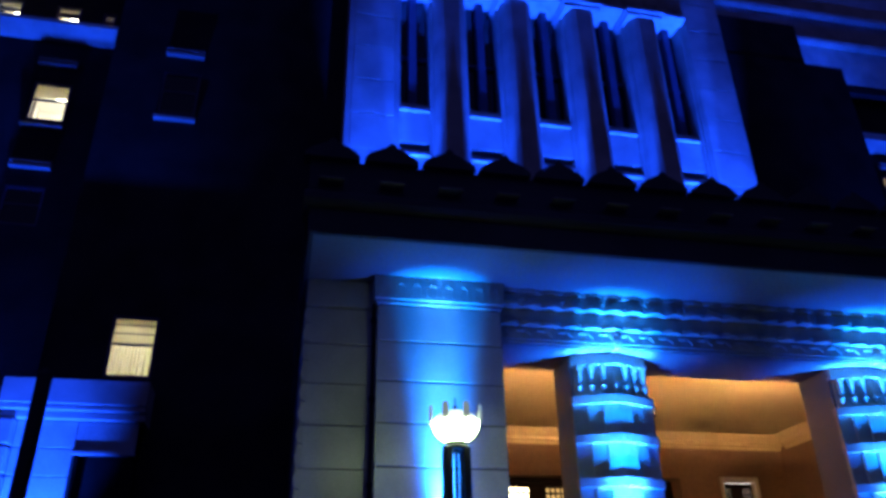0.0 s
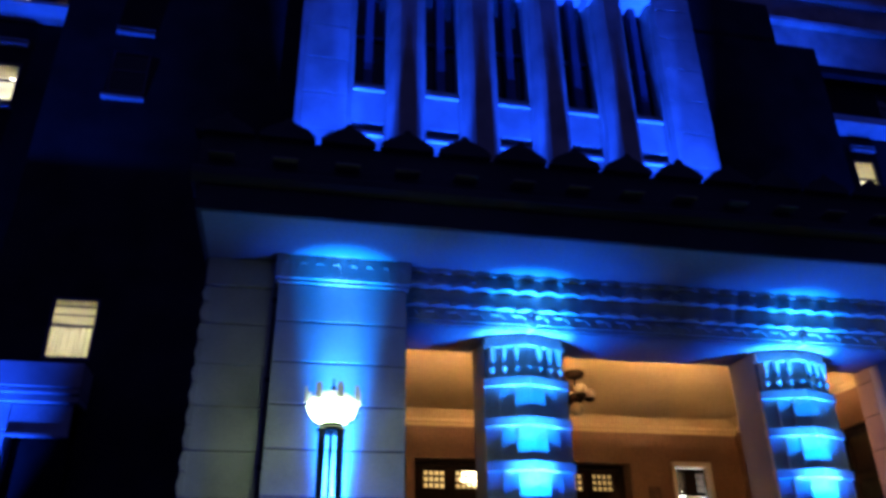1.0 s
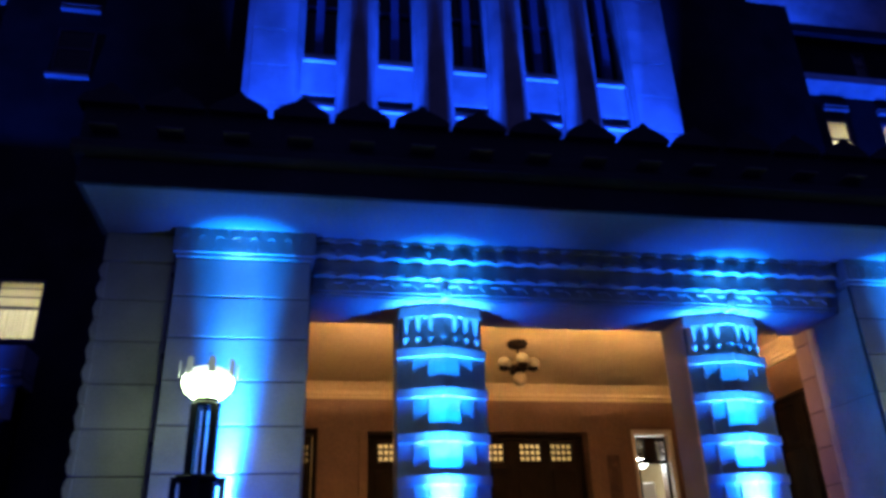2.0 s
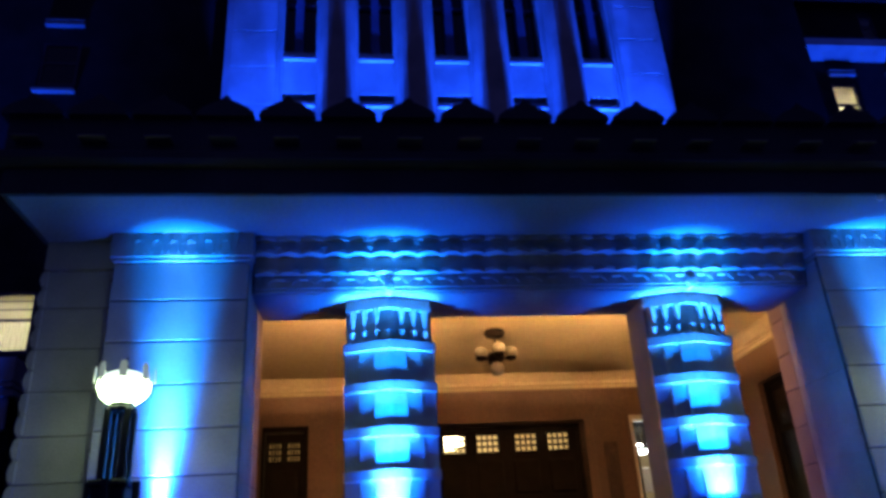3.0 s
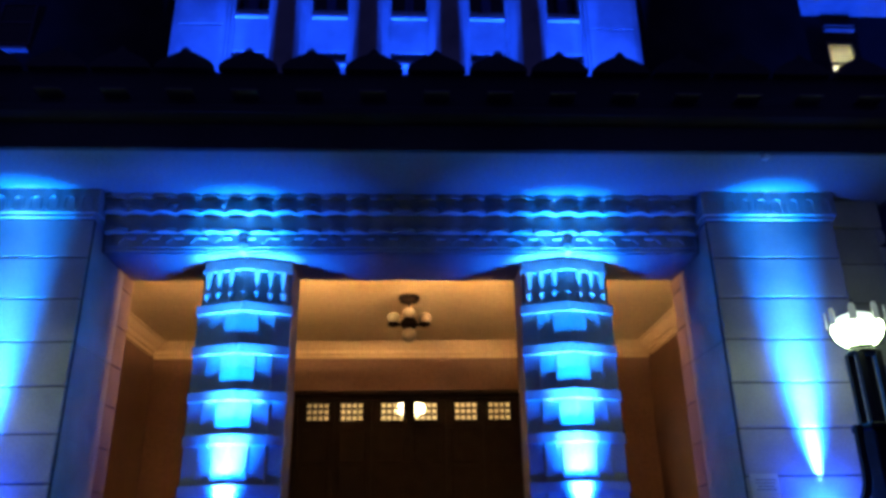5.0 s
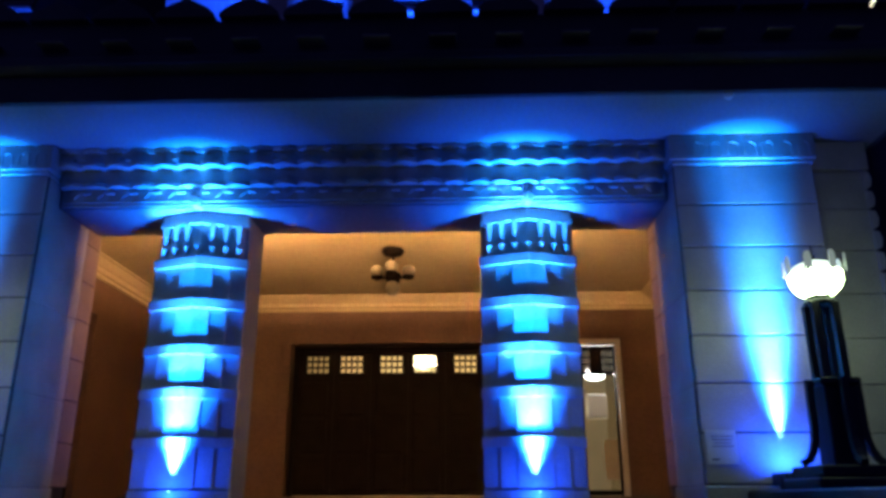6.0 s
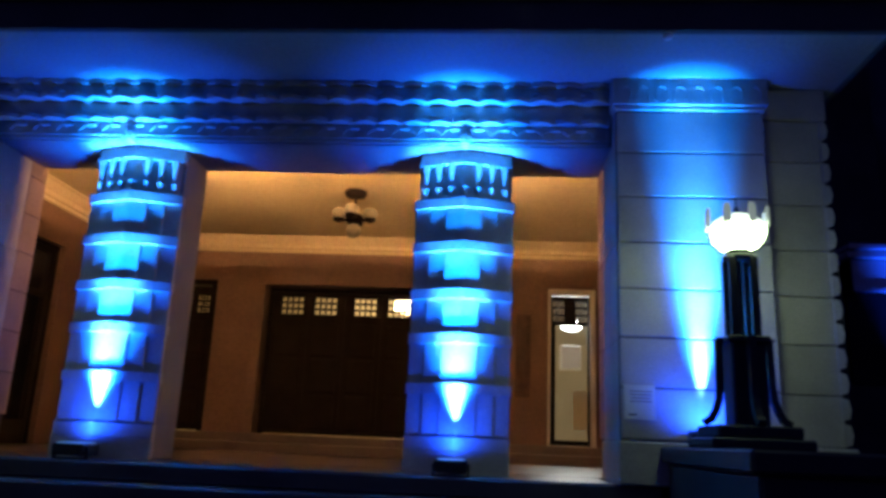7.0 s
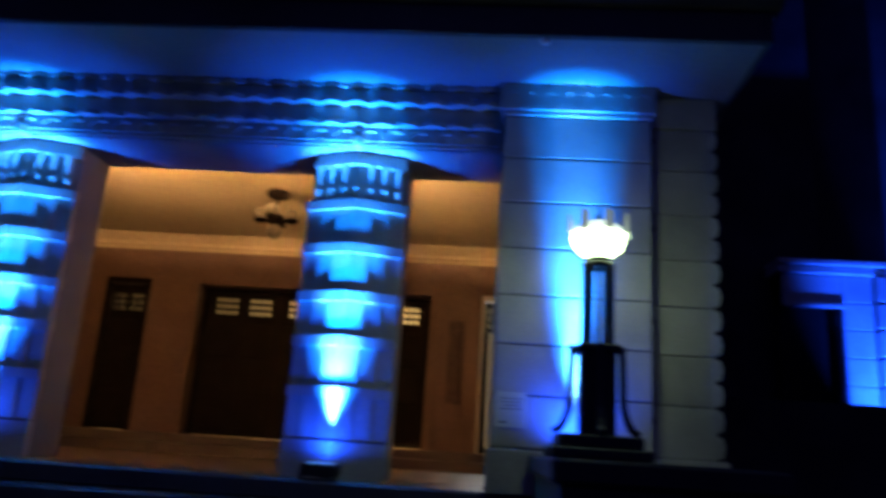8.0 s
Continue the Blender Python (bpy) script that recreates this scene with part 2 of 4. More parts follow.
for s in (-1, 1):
    cheek = thing("cheek_wall", (C + s * 4.06, 6.7, 0), "low stone cheek wall beside the stair, coloured dark as if in shade", "wall", "cheek walls", kind="structure")
    part("wall_body", boxes((min(-s * 0.36, s * 0.84), max(-s * 0.36, s * 0.84), -1.3, 1.06, 0, 1.62), bevel=0.02), SHADESTONE, cheek)
    part("coping", boxes((min(-s * 0.42, s * 0.90), max(-s * 0.42, s * 0.90), -1.36, 1.06, 1.62, 1.76), bevel=0.02), SHADESTONE, cheek)

# ---- piers ----
COURSE = [1.81, 2.27, 2.725, 3.18, 3.63, 4.08, 4.53, 4.965]


def entrance_pier(s):
    pier = thing("entrance_pier", (C + s * 4.01, 7.8, FLOOR), "pale limestone entrance pier of smooth wide courses, lit blue from below", "pier", "entrance piers")
    z = FLOOR
    part("core", boxes((-0.685, 0.685, 0.02, 0.98, 0, 5.30 - z)), JOINT, pier)
    part("plinth", boxes((-0.74, 0.74, -0.05, 1.0, 0, 1.80 - z), bevel=0.015), STONE, pier)
    for a, b in zip(COURSE, COURSE[1:]):
        part("stone_block", boxes((-0.705, 0.705, 0.0, 1.0, a + 0.007 - z, b - 0.007 - z), bevel=0.008), STONE, pier)
    cap = part("cap", boxes((-0.75, 0.75, -0.045, 1.0, 5.02 - z, 5.30 - z), (-0.725, 0.725, -0.02, 1.0, 4.972 - z, 5.015 - z), bevel=0.008), CARVED, pier)
    # smooth slabs on the inner side, behind a dark strip painting a groove's shadow
    xa, xb = sorted((-s * 0.700, -s * 0.716))
    for a, b in ((1.805, 2.70), (2.708, 3.62), (3.626, 4.70)):
        part("reveal_slab", boxes((xa, xb, 0.055, 1.0, a - z, b - z), bevel=0.004), STONE, pier)
    xa, xb = sorted((-s * 0.700, -s * 0.709))
    part("shadow_joint", boxes((xa, xb, 0.022, 0.056, 1.805 - z, 4.96 - z)), JOINT, pier)
    # row of small blind arches on the cap
    for i in range(8):
        x = -0.63 + i * 0.18
        bm = bmesh.new()
        pts = [(x - 0.055, 5.06 - z), (x - 0.055, 5.14 - z)] + [(x + 0.055 * math.cos(math.pi - math.pi * k / 6), 5.16 - z + 0.055 * math.sin(math.pi * k / 6)) for k in range(7)] + [(x + 0.055, 5.14 - z), (x + 0.055, 5.06 - z)]
        bar_path(bm, pts, 0.020, 0.014)
        bmesh.ops.translate(bm, verts=bm.verts, vec=(0, -0.050, 0))
        part("blind_arch", bm, CARVED, cap)
    return pier


for s in (-1, 1):
    entrance_pier(s)

# corner returns with notched block edges
for s in (-1, 1):
    q = thing("corner_quoin", (C + s * 5.10 - (0.13 if s > 0 else 0), 8.0, FLOOR), "grey-green stone corner wall with rounded notched blocks", "wall", "corner quoins", kind="structure")
    part("backing", boxes((min(-s * 0.14, s * 0.40), max(-s * 0.14, s * 0.40), 0.05, 6.4, 0 - FLOOR, 5.30 - FLOOR)), WINGWALL, q)
    part("plinth", boxes((-0.40, 0.46, -0.03, 1.0, 0, 0.39), bevel=0.02), STONE, q)
    for a, b in zip(COURSE, COURSE[1:] ):
        h = (b - a) / 2
        inner = -0.40
        part("stone_block", boxes((inner, 0.36, 0.0, 0.9, a + 0.004 - FLOOR, b - 0.004 - FLOOR), bevel=0.006), STONE, q)
        for k in (0, 1):
            z0, z1 = a + k * h - FLOOR, a + (k + 1) * h - FLOOR
            bm = bmesh.new()
            prof = [(0.0, z0 + 0.015), (0.055, z0 + 0.03), (0.075, z0 + h * 0.5), (0.055, z1 - 0.03), (0.0, z1 - 0.015)]
            plan = [(s * (0.34 + dx), zz) for dx, zz in prof]
            prism(bm, plan, -0.035, 0.9, "y")
            part("bolster_block", bm, STONE, q)
    part("top_block", boxes((-0.40, 0.42, -0.02, 0.9, 4.97 - FLOOR, 5.30 - FLOOR), bevel=0.01), STONE, q)

# black cables down the joints beside the piers
for s in (-1, 1):
    cable = thing("downlead", (C + s * 4.745, 7.97, 1.60), "thin black cable clipped down the pier corner", "cable", "downleads")
    part("run", rod(bmesh.new(), (0, 0, 0), (0, 0, 3.55), 0.016, 6), IRON, cable)
    for zc in (0.5, 1.4, 2.3, 3.2):
        part("clip", boxes((-0.028, 0.028, -0.022, 0.022, zc, zc + 0.05), bevel=0.004), IRON, cable)

# ---- lintel with carved bands ----
lintel = thing("entablature", (C, 8.12, 4.71), "carved stone entablature of stepped scalloped bands", "entablature", kind="structure")
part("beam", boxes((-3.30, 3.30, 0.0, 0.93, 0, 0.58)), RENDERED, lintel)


def scalloped(y_front, y_back, z0, z1, period, amp, x0=-3.27, x1=3.27):
    n = int((x1 - x0) / period * 8)
    plan = [(x1, y_back), (x0, y_back)]
    for i in range(n + 1):
        x = x0 + (x1 - x0) * i / n
        ph = (x - x0) / period
        plan.append((x, y_front + amp * (1 - abs(math.sin(math.pi * ph))) ))
    return prism(bmesh.new(), plan, z0, z1)


part("lower_band", scalloped(-0.05, 0.05, 0.045, 0.19, 0.26, 0.012), CARVED, lintel)
part("middle_band", boxes((-3.27, 3.27, -0.115, 0.02, 0.235, 0.385)), CARVED, lintel)
part("scalloped_lip", scalloped(-0.175, 0.02, 0.19, 0.235, 0.26, 0.07), CARVED, lintel)
part("upper_band", boxes((-3.27, 3.27, -0.215, 0.0, 0.43, 0.545)), CARVED, lintel)
part("scalloped_lip", scalloped(-0.275, 0.0, 0.385, 0.43, 0.26, 0.072), CARVED, lintel)
part("scalloped_lip", scalloped(-0.275, 0.0, 0.545, 0.585, 0.26, 0.04), CARVED, lintel)
part("bottom_fillet", boxes((-3.27, 3.27, -0.022, 0.05, 0.0, 0.04), bevel=0.006), CARVED, lintel)
bm = bar_path(bmesh.new(), [(-0.10, -0.04), (-0.075, 0.015), (0.0, 0.045), (0.075, 0.015), (0.10, -0.04)], 0.018, 0.02)
box(bm, -0.035, 0.035, -0.012, 0.012, -0.03, 0.0, bevel=0.006)
boss = part("boss", bm, CARVED, lintel)
boss.location = (-3.0, -0.222, 0.485)
for i in range(1, 13):
    piece("boss", boss.data, (-3.0 + i * 0.5, -0.222, 0.485), lintel)
bm = bmesh.new()
bar_path(bm, [(-0.05, 0.035), (0.0, -0.02), (0.05, 0.035)], 0.024, 0.03)
chev = part("chevron", bm, CARVED, lintel)
chev.location = (-3.12, -0.055, 0.115)
dash = part("dash", boxes((-0.05, 0.05, -0.02, 0.02, -0.014, 0.014), bevel=0.004), CARVED, lintel)
dash.location = (-2.99, -0.06, 0.15)
for i in range(1, 25):
    piece("chevron", chev.data, (-3.12 + i * 0.26, -0.055, 0.115), lintel)
    if i < 24:
        piece("dash", dash.data, (-2.99 + i * 0.26, -0.06, 0.15), lintel)


# ---- columns ----
def prow(half, front, back, notch=0.0):
    """Plan of a column's bowed front: a flat middle leaf and two stepped leaves on each side."""
    right = []
    if notch:
        steps = [(0.0, 0.07), (0.06, 0.09), (0.35, 0.27), (0.35, 0.35), (0.68, 0.52), (0.68, 0.61), (1.0, 0.80), (1.0, 1.0)]
    else:
        steps = [(0.0, 0.0), (0.06, 0.02), (0.50, 0.31), (1.0, 0.70), (1.0, 1.0)]
    for u, v in steps:
        right.append((u * half, front + v * (back - front)))
    left = [(-x, y) for x, y in right[:0:-1]]
    return left + right


def entrance_column(s):
    col = thing("entrance_column", (C + s * 1.79 + 0.018, 8.45, FLOOR), "limestone column of stacked leaf tiers, lit blue from below", "column", "entrance columns")
    z = FLOOR
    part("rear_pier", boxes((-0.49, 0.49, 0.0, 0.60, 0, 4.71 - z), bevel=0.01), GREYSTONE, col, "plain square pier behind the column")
    bm = prism(bmesh.new(), prow(0.52, -0.29, 0.02), 0, 1.63 - z)
    part("base", bm, STONE, col)
    part("base_moulding", prism(bmesh.new(), prow(0.515, -0.265, 0.02), 1.635 - z, 1.765 - z), CARVED, col)
    rims = [1.765, 2.175, 2.67, 3.12, 3.615, 4.08]
    for i, (a, b) in enumerate(zip(rims, rims[1:])):
        drum = part("leaf_tier", prism(bmesh.new(), prow(0.508, -0.232, 0.02, 1), a + (0.10 if i else 0.012) - z, b - z), STONE, col)
        bm = prism(bmesh.new(), prow(0.522, -0.232, 0.02), b + 0.0 - z, b + 0.10 - z)
        part("tier_rim", bm, STONE, drum)
    # collar: studs and hanging points under a moulded top
    collar = part("collar", prism(bmesh.new(), prow(0.455, -0.175, 0.02), 4.18 - z, 4.60 - z), CARVED, col)
    part("collar_top", prism(bmesh.new(), prow(0.495, -0.245, 0.02), 4.555 - z, 4.60 - z), CARVED, col)
    part("abacus", prism(bmesh.new(), prow(0.48, -0.19, 0.02), 4.605 - z, 4.705 - z), CARVED, col)

    def face(x):
        u = abs(x) / 0.455
        pts = [(0.0, 0.0), (0.06, 0.02), (0.50, 0.31), (1.0, 0.70)]
        for (u0, v0), (u1, v1) in zip(pts, pts[1:]):
            if u <= u1:
                return -0.175 + 0.195 * (v0 + (v1 - v0) * (u - u0) / (u1 - u0))
        return -0.02
    bm = bmesh.new()
    vs = [bm.verts.new(p) for p in ((-0.035, 0.03, 0), (0.035, 0.03, 0), (0.035, -0.062, 0), (-0.035, -0.062, 0), (-0.010, 0.02, -0.205), (0.010, 0.02, -0.205), (0.010, -0.045, -0.205), (-0.010, -0.045, -0.205))]
    for f in ((0, 1, 2, 3), (7, 6, 5, 4), (0, 4, 5, 1), (1, 5, 6, 2), (2, 6, 7, 3), (3, 7, 4, 0)):
        bm.faces.new([vs[i] for i in f])
    first = None
    for x in (-0.41, -0.28, -0.14, 0.14, 0.28, 0.41):
        if first is None:
            first = part("hanging_point", bm, CARVED, collar)
            first.location = (x, face(x), 4.56 - z)
        else:
            piece("hanging_point", first.data, (x, face(x), 4.56 - z), collar)
    bm = lathe(bmesh.new(), [(0.006, -0.05), (0.032, -0.005), (0.036, 0.012), (0.026, 0.02), (0.040, 0.032), (0.040, 0.045)], 8)
    stud = None
    for k in range(-3, 4):
        x = k * 0.138
        if stud is None:
            stud = part("stud", bm, CARVED, collar)
            stud.location = (x, face(x) - 0.015, 4.262 - z)
        else:
            piece("stud", stud.data, (x, face(x) - 0.015, 4.262 - z), collar)
    knob = part("finial", lathe(bmesh.new(), [(0.05, 0), (0.06, 0.05), (0.04, 0.08), (0.05, 0.12), (0.01, 0.19)], 8), CARVED, col)
    knob.location = (0, -0.40, 4.72 - z)
    part("finial_stem", boxes((-0.03, 0.03, -0.43, -0.20, 4.70 - z, 4.73 - z)), CARVED, col)
    return col


for s in (-1, 1):
    entrance_column(s)

# ---- canopy ----
canopy = thing("canopy", (C, 6.88, 5.30), "wide overhanging stone canopy with a dark cornice and pointed antefixes", "canopy", kind="structure")
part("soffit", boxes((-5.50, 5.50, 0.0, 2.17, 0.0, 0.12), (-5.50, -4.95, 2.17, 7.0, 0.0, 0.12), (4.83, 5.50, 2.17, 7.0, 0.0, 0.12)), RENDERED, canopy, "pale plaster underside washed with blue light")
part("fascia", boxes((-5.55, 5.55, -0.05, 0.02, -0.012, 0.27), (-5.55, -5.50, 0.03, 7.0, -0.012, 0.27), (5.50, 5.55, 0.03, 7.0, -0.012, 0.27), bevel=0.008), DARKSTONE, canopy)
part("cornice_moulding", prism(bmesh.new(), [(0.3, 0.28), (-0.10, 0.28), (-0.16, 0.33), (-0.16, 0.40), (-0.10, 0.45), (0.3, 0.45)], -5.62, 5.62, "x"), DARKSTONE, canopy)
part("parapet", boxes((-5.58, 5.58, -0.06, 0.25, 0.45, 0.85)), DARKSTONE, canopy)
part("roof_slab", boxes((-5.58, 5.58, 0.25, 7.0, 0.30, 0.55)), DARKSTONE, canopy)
bm = bmesh.new()
prism(bm, [(-0.29, 0), (0.29, 0), (0.285, 0.045), (0.22, 0.105), (0.11, 0.165), (0.06, 0.185), (0.035, 0.225), (0.0, 0.25), (-0.035, 0.225), (-0.06, 0.185), (-0.11, 0.165), (-0.22, 0.105), (-0.285, 0.045)], -0.14, 0.06, "y")
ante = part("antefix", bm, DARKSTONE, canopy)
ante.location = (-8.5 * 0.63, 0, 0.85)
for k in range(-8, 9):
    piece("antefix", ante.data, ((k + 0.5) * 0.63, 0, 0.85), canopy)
bead = part("cornice_tile", boxes((-0.13, 0.13, 0.05, 0.22, 0.0, 0.02), bevel=0.005), GREYSTONE, canopy)
bead.location = (-8.5 * 0.63, -0.26, 0.545)
for k in range(-8, 9):
    piece("cornice_tile", bead.data, ((k + 0.5) * 0.63, -0.26, 0.545), canopy)
part("drip_fitting", lathe(bmesh.new(), [(0.03, -0.05), (0.045, -0.03), (0.045, 0.0)], 10, (3.62, 0.03)), WHITEWALL, canopy, "small pale fitting under the canopy edge")

# ---- portico inside ----
BACK = 14.4
CEIL = 5.30
solid("portico_floor", boxes((0.90, 10.21, 9.1, 13.2, FLOOR - 0.03, FLOOR)), FLOORSTONE, "worn brown stone floor of the portico", "floor")
solid("portico_step", boxes((0.90, 10.21, 13.2, BACK, FLOOR - 0.03, 1.58), (0.90, 10.21, 13.55, BACK, 1.58, 1.72), bevel=0.01), FLOORSTONE, "low brown stone steps before the doors", "step")
solid("portico_threshold", boxes((2.36, 8.88, 8.18, 9.1, FLOOR - 0.03, FLOOR - 0.002)), FLOORSTONE, "stone paving between the columns", "floor")
solid("portico_ceiling", boxes((0.5, 10.74, 9.06, BACK + 0.5, CEIL, CEIL + 0.18)), CREAM, "cream plaster portico ceiling lit warm", "ceiling")

DOOR_W = (C - 2.13, C + 2.17)
side = []
for s in (-1, 1):
    c = C + s * 3.49
    side.append((c - 0.38, c + 0.38))
bm = boxes((0.5, side[0][0], BACK, BACK + 0.5, 1.4, CEIL), (side[0][1], DOOR_W[0], BACK, BACK + 0.5, 1.4, CEIL), (DOOR_W[1], side[1][0], BACK, BACK + 0.5, 1.4, CEIL), (side[1][1], 10.74, BACK, BACK + 0.5, 1.4, CEIL),
           (side[0][0], side[0][1], BACK, BACK + 0.5, 4.40, CEIL), (DOOR_W[0], DOOR_W[1], BACK, BACK + 0.5, 4.42, CEIL), (side[1][0], side[1][1], BACK, BACK + 0.5, 4.40, CEIL))
solid("wall_north", bm, TERRA, "reddish brown marble back wall of the portico", "wall")
for s in (-1, 1):
    x0, x1 = (0.68, 0.89) if s < 0 else (10.22, 10.43)
    bm = boxes((x0, x1, 9.13, 10.6, 1.4, CEIL), (x0, x1, 12.1, BACK, 1.4, CEIL), (x0, x1, 10.6, 12.1, 4.47, CEIL))
    w = solid("wall_west" if s < 0 else "wall_east", bm, TERRA, "brown marble side wall with a tall dark opening", "wall")
    d = thing("side_door", ((x0 + x1) / 2 + s * 0.05, 11.35, FLOOR), "dark glazed bronze door set in the portico side wall", "door", "side doors")
    for y0, y1 in ((-0.71, -0.005), (0.005, 0.71)):
        leaf = part("leaf", boxes((-0.03, 0.03, y0, y0 + 0.10, 0.0, 3.0), (-0.03, 0.03, y1 - 0.10, y1, 0.0, 3.0), (-0.03, 0.03, y0 + 0.10, y1 - 0.10, 0.0, 0.35), (-0.03, 0.03, y0 + 0.10, y1 - 0.10, 2.20, 2.30), (-0.03, 0.03, y0 + 0.10, y1 - 0.10, 2.90, 3.0), bevel=0.005), BRONZE, d)
        part("pane", boxes((-0.006, 0.006, y0 + 0.10, y1 - 0.10, 0.35, 2.20)), DARKGLASS, leaf)
        part("pane", boxes((-0.006, 0.006, y0 + 0.10, y1 - 0.10, 2.30, 2.90)), DARKGLASS, leaf)
    part("frame", boxes((-0.06, 0.06, -0.75, 0.75, 3.0, 3.05), (-0.06, 0.06, -0.75, -0.715, 0, 3.0), (-0.06, 0.06, 0.715, 0.75, 0, 3.0)), BRONZE, d)
    # inner faces of the entrance piers
    ix0, ix1 = sorted((C + s * 3.292, C + s * 5.02))
    ret = thing("pier_return", (0, 8.80, FLOOR), "pinkish stone return behind the entrance pier", "wall", "pier returns", kind="structure")
    for a, b in zip(COURSE, COURSE[1:]):
        part("stone_block", boxes((ix0, ix1, 0.005, 0.32, a + 0.005 - FLOOR, b - 0.005 - FLOOR), bevel=0.006), PINKSTONE, ret)
    part("backing", boxes((ix0 + 0.02, ix1 - 0.02, 0.02, 0.30, 0, CEIL - FLOOR)), JOINT, ret)

# plaster cornice round the ceiling
prof = [(0.0, 0.0), (0.05, 0.0), (0.06, 0.05), (0.10, 0.07), (0.10, 0.13), (0.14, 0.16), (0.22, 0.24), (0.26, 0.25), (0.26, 0.268), (0.0, 0.268)]
corn = thing("ceiling_cornice", (0, 0, 5.03), "cream moulded plaster cornice below the ceiling", "cornice", kind="structure")
part("back_run", prism(bmesh.new(), [(BACK - a, b) for a, b in prof], 0.89, 10.22, "x"), CREAM, corn)
part("west_run", prism(bmesh.new(), [(0.89 + a, b) for a, b in prof], 9.13, BACK - 0.26, "y"), CREAM, corn)
part("east_run", prism(bmesh.new(), [(10.22 - a, b) for a, b in prof], 9.13, BACK - 0.26, "y"), CREAM, corn)


def lattice(parent, x, z, w=0.43, h=0.35):
    """A pierced metal grille of rings over a pane."""
    g = bmesh.new()
    nx, nz = 4, 3
    for i in range(nx + 1):
        xx = x - w / 2 + w * i / nx
        box(g, xx - 0.008, xx + 0.008, -0.012, 0.012, z - h / 2, z + h / 2)
    for j in range(nz + 1):
        zz = z - h / 2 + h * j / nz
        box(g, x - w / 2, x + w / 2, -0.0115, 0.0115, zz - 0.012, zz + 0.012)
    for i in range(nx):
        for j in range(nz):
            cx, cz = x - w / 2 + w * (i + 0.5) / nx, z - h / 2 + h * (j + 0.5) / nz
            ring = [(cx + 0.046 * math.cos(a * math.pi / 4), cz + 0.046 * math.sin(a * math.pi / 4)) for a in range(9)]
            bar_path(g, ring, 0.012, 0.018)
    return part("grille", g, BRONZE, parent)


def door_leaf(parent, x, w, z0, z1, panes, pz=4.03):
    """A bronze leaf with pierced panes near its top."""
    ph = 0.35
    b = bmesh.new()
    xs = sorted(panes)
    box(b, x - w / 2, x + w / 2, -0.035, 0.035, z0, pz - ph / 2)
    box(b, x - w / 2, x + w / 2, -0.035, 0.035, pz + ph / 2, z1)
    edge = x - w / 2
    for c, cw in xs:
        box(b, edge, c - cw / 2, -0.035, 0.035, pz - ph / 2, pz + ph / 2)
        edge = c + cw / 2
    box(b, edge, x + w / 2, -0.035, 0.035, pz - ph / 2, pz + ph / 2)
    # raised panels
    for k in range(3):
        h = (pz - ph / 2 - z0 - 0.2) / 3
        box(b, x - w / 2 + 0.10, x + w / 2 - 0.10, -0.055, -0.03, z0 + 0.10 + k * h, z0 + 0.04 + (k + 1) * h, bevel=0.01)
    leaf = part("leaf", b, BRONZE, parent)
    for c, cw in xs:
        pane = part("pane", boxes((c - cw / 2, c + cw / 2, 0.008, 0.014, pz - ph / 2, pz + ph / 2)), GLASS, leaf)
        pane.visible_shadow = False
        lattice(leaf, c, pz, cw, ph)
    return leaf


main = thing("bronze_doors", (0, BACK + 0.38, 0), "row of dark bronze double doors with small pierced glass panes", "door")
w = (DOOR_W[1] - DOOR_W[0] - 0.12) / 6
for i in range(6):
    x = DOOR_W[0] + 0.06 + w * (i + 0.5)
    off = 0.03 if i % 2 == 0 else -0.03
    door_leaf(main, x, w - 0.003, 1.73, 4.34, [(x + off, 0.43)], 4.095)
part("astragal", boxes(*[(DOOR_W[0] + 0.06 + w * k - 0.02, DOOR_W[0] + 0.06 + w * k + 0.02, 0.036, 0.05, 1.73, 4.34) for k in range(1, 6)]), BRONZE, main)
part("frame", boxes((DOOR_W[0], DOOR_W[0] + 0.055, -0.09, 0.09, 1.72, 4.42), (DOOR_W[1] - 0.055, DOOR_W[1], -0.09, 0.09, 1.72, 4.42), (DOOR_W[0] + 0.055, DOOR_W[1] - 0.055, -0.09, 0.09, 4.345, 4.42)), BRONZE, main)
trim = thing("door_surround", (0, BACK, 0), "brown stone surround of the bronze doors", "surround", kind="structure")
part("jamb", boxes((DOOR_W[0] - 0.16, DOOR_W[0] - 0.001, -0.05, 0.02, 1.72, 4.42), bevel=0.01), TERRA, trim)
part("jamb", boxes((DOOR_W[1] + 0.001, DOOR_W[1] + 0.16, -0.05, 0.02, 1.72, 4.42), bevel=0.01), TERRA, trim)

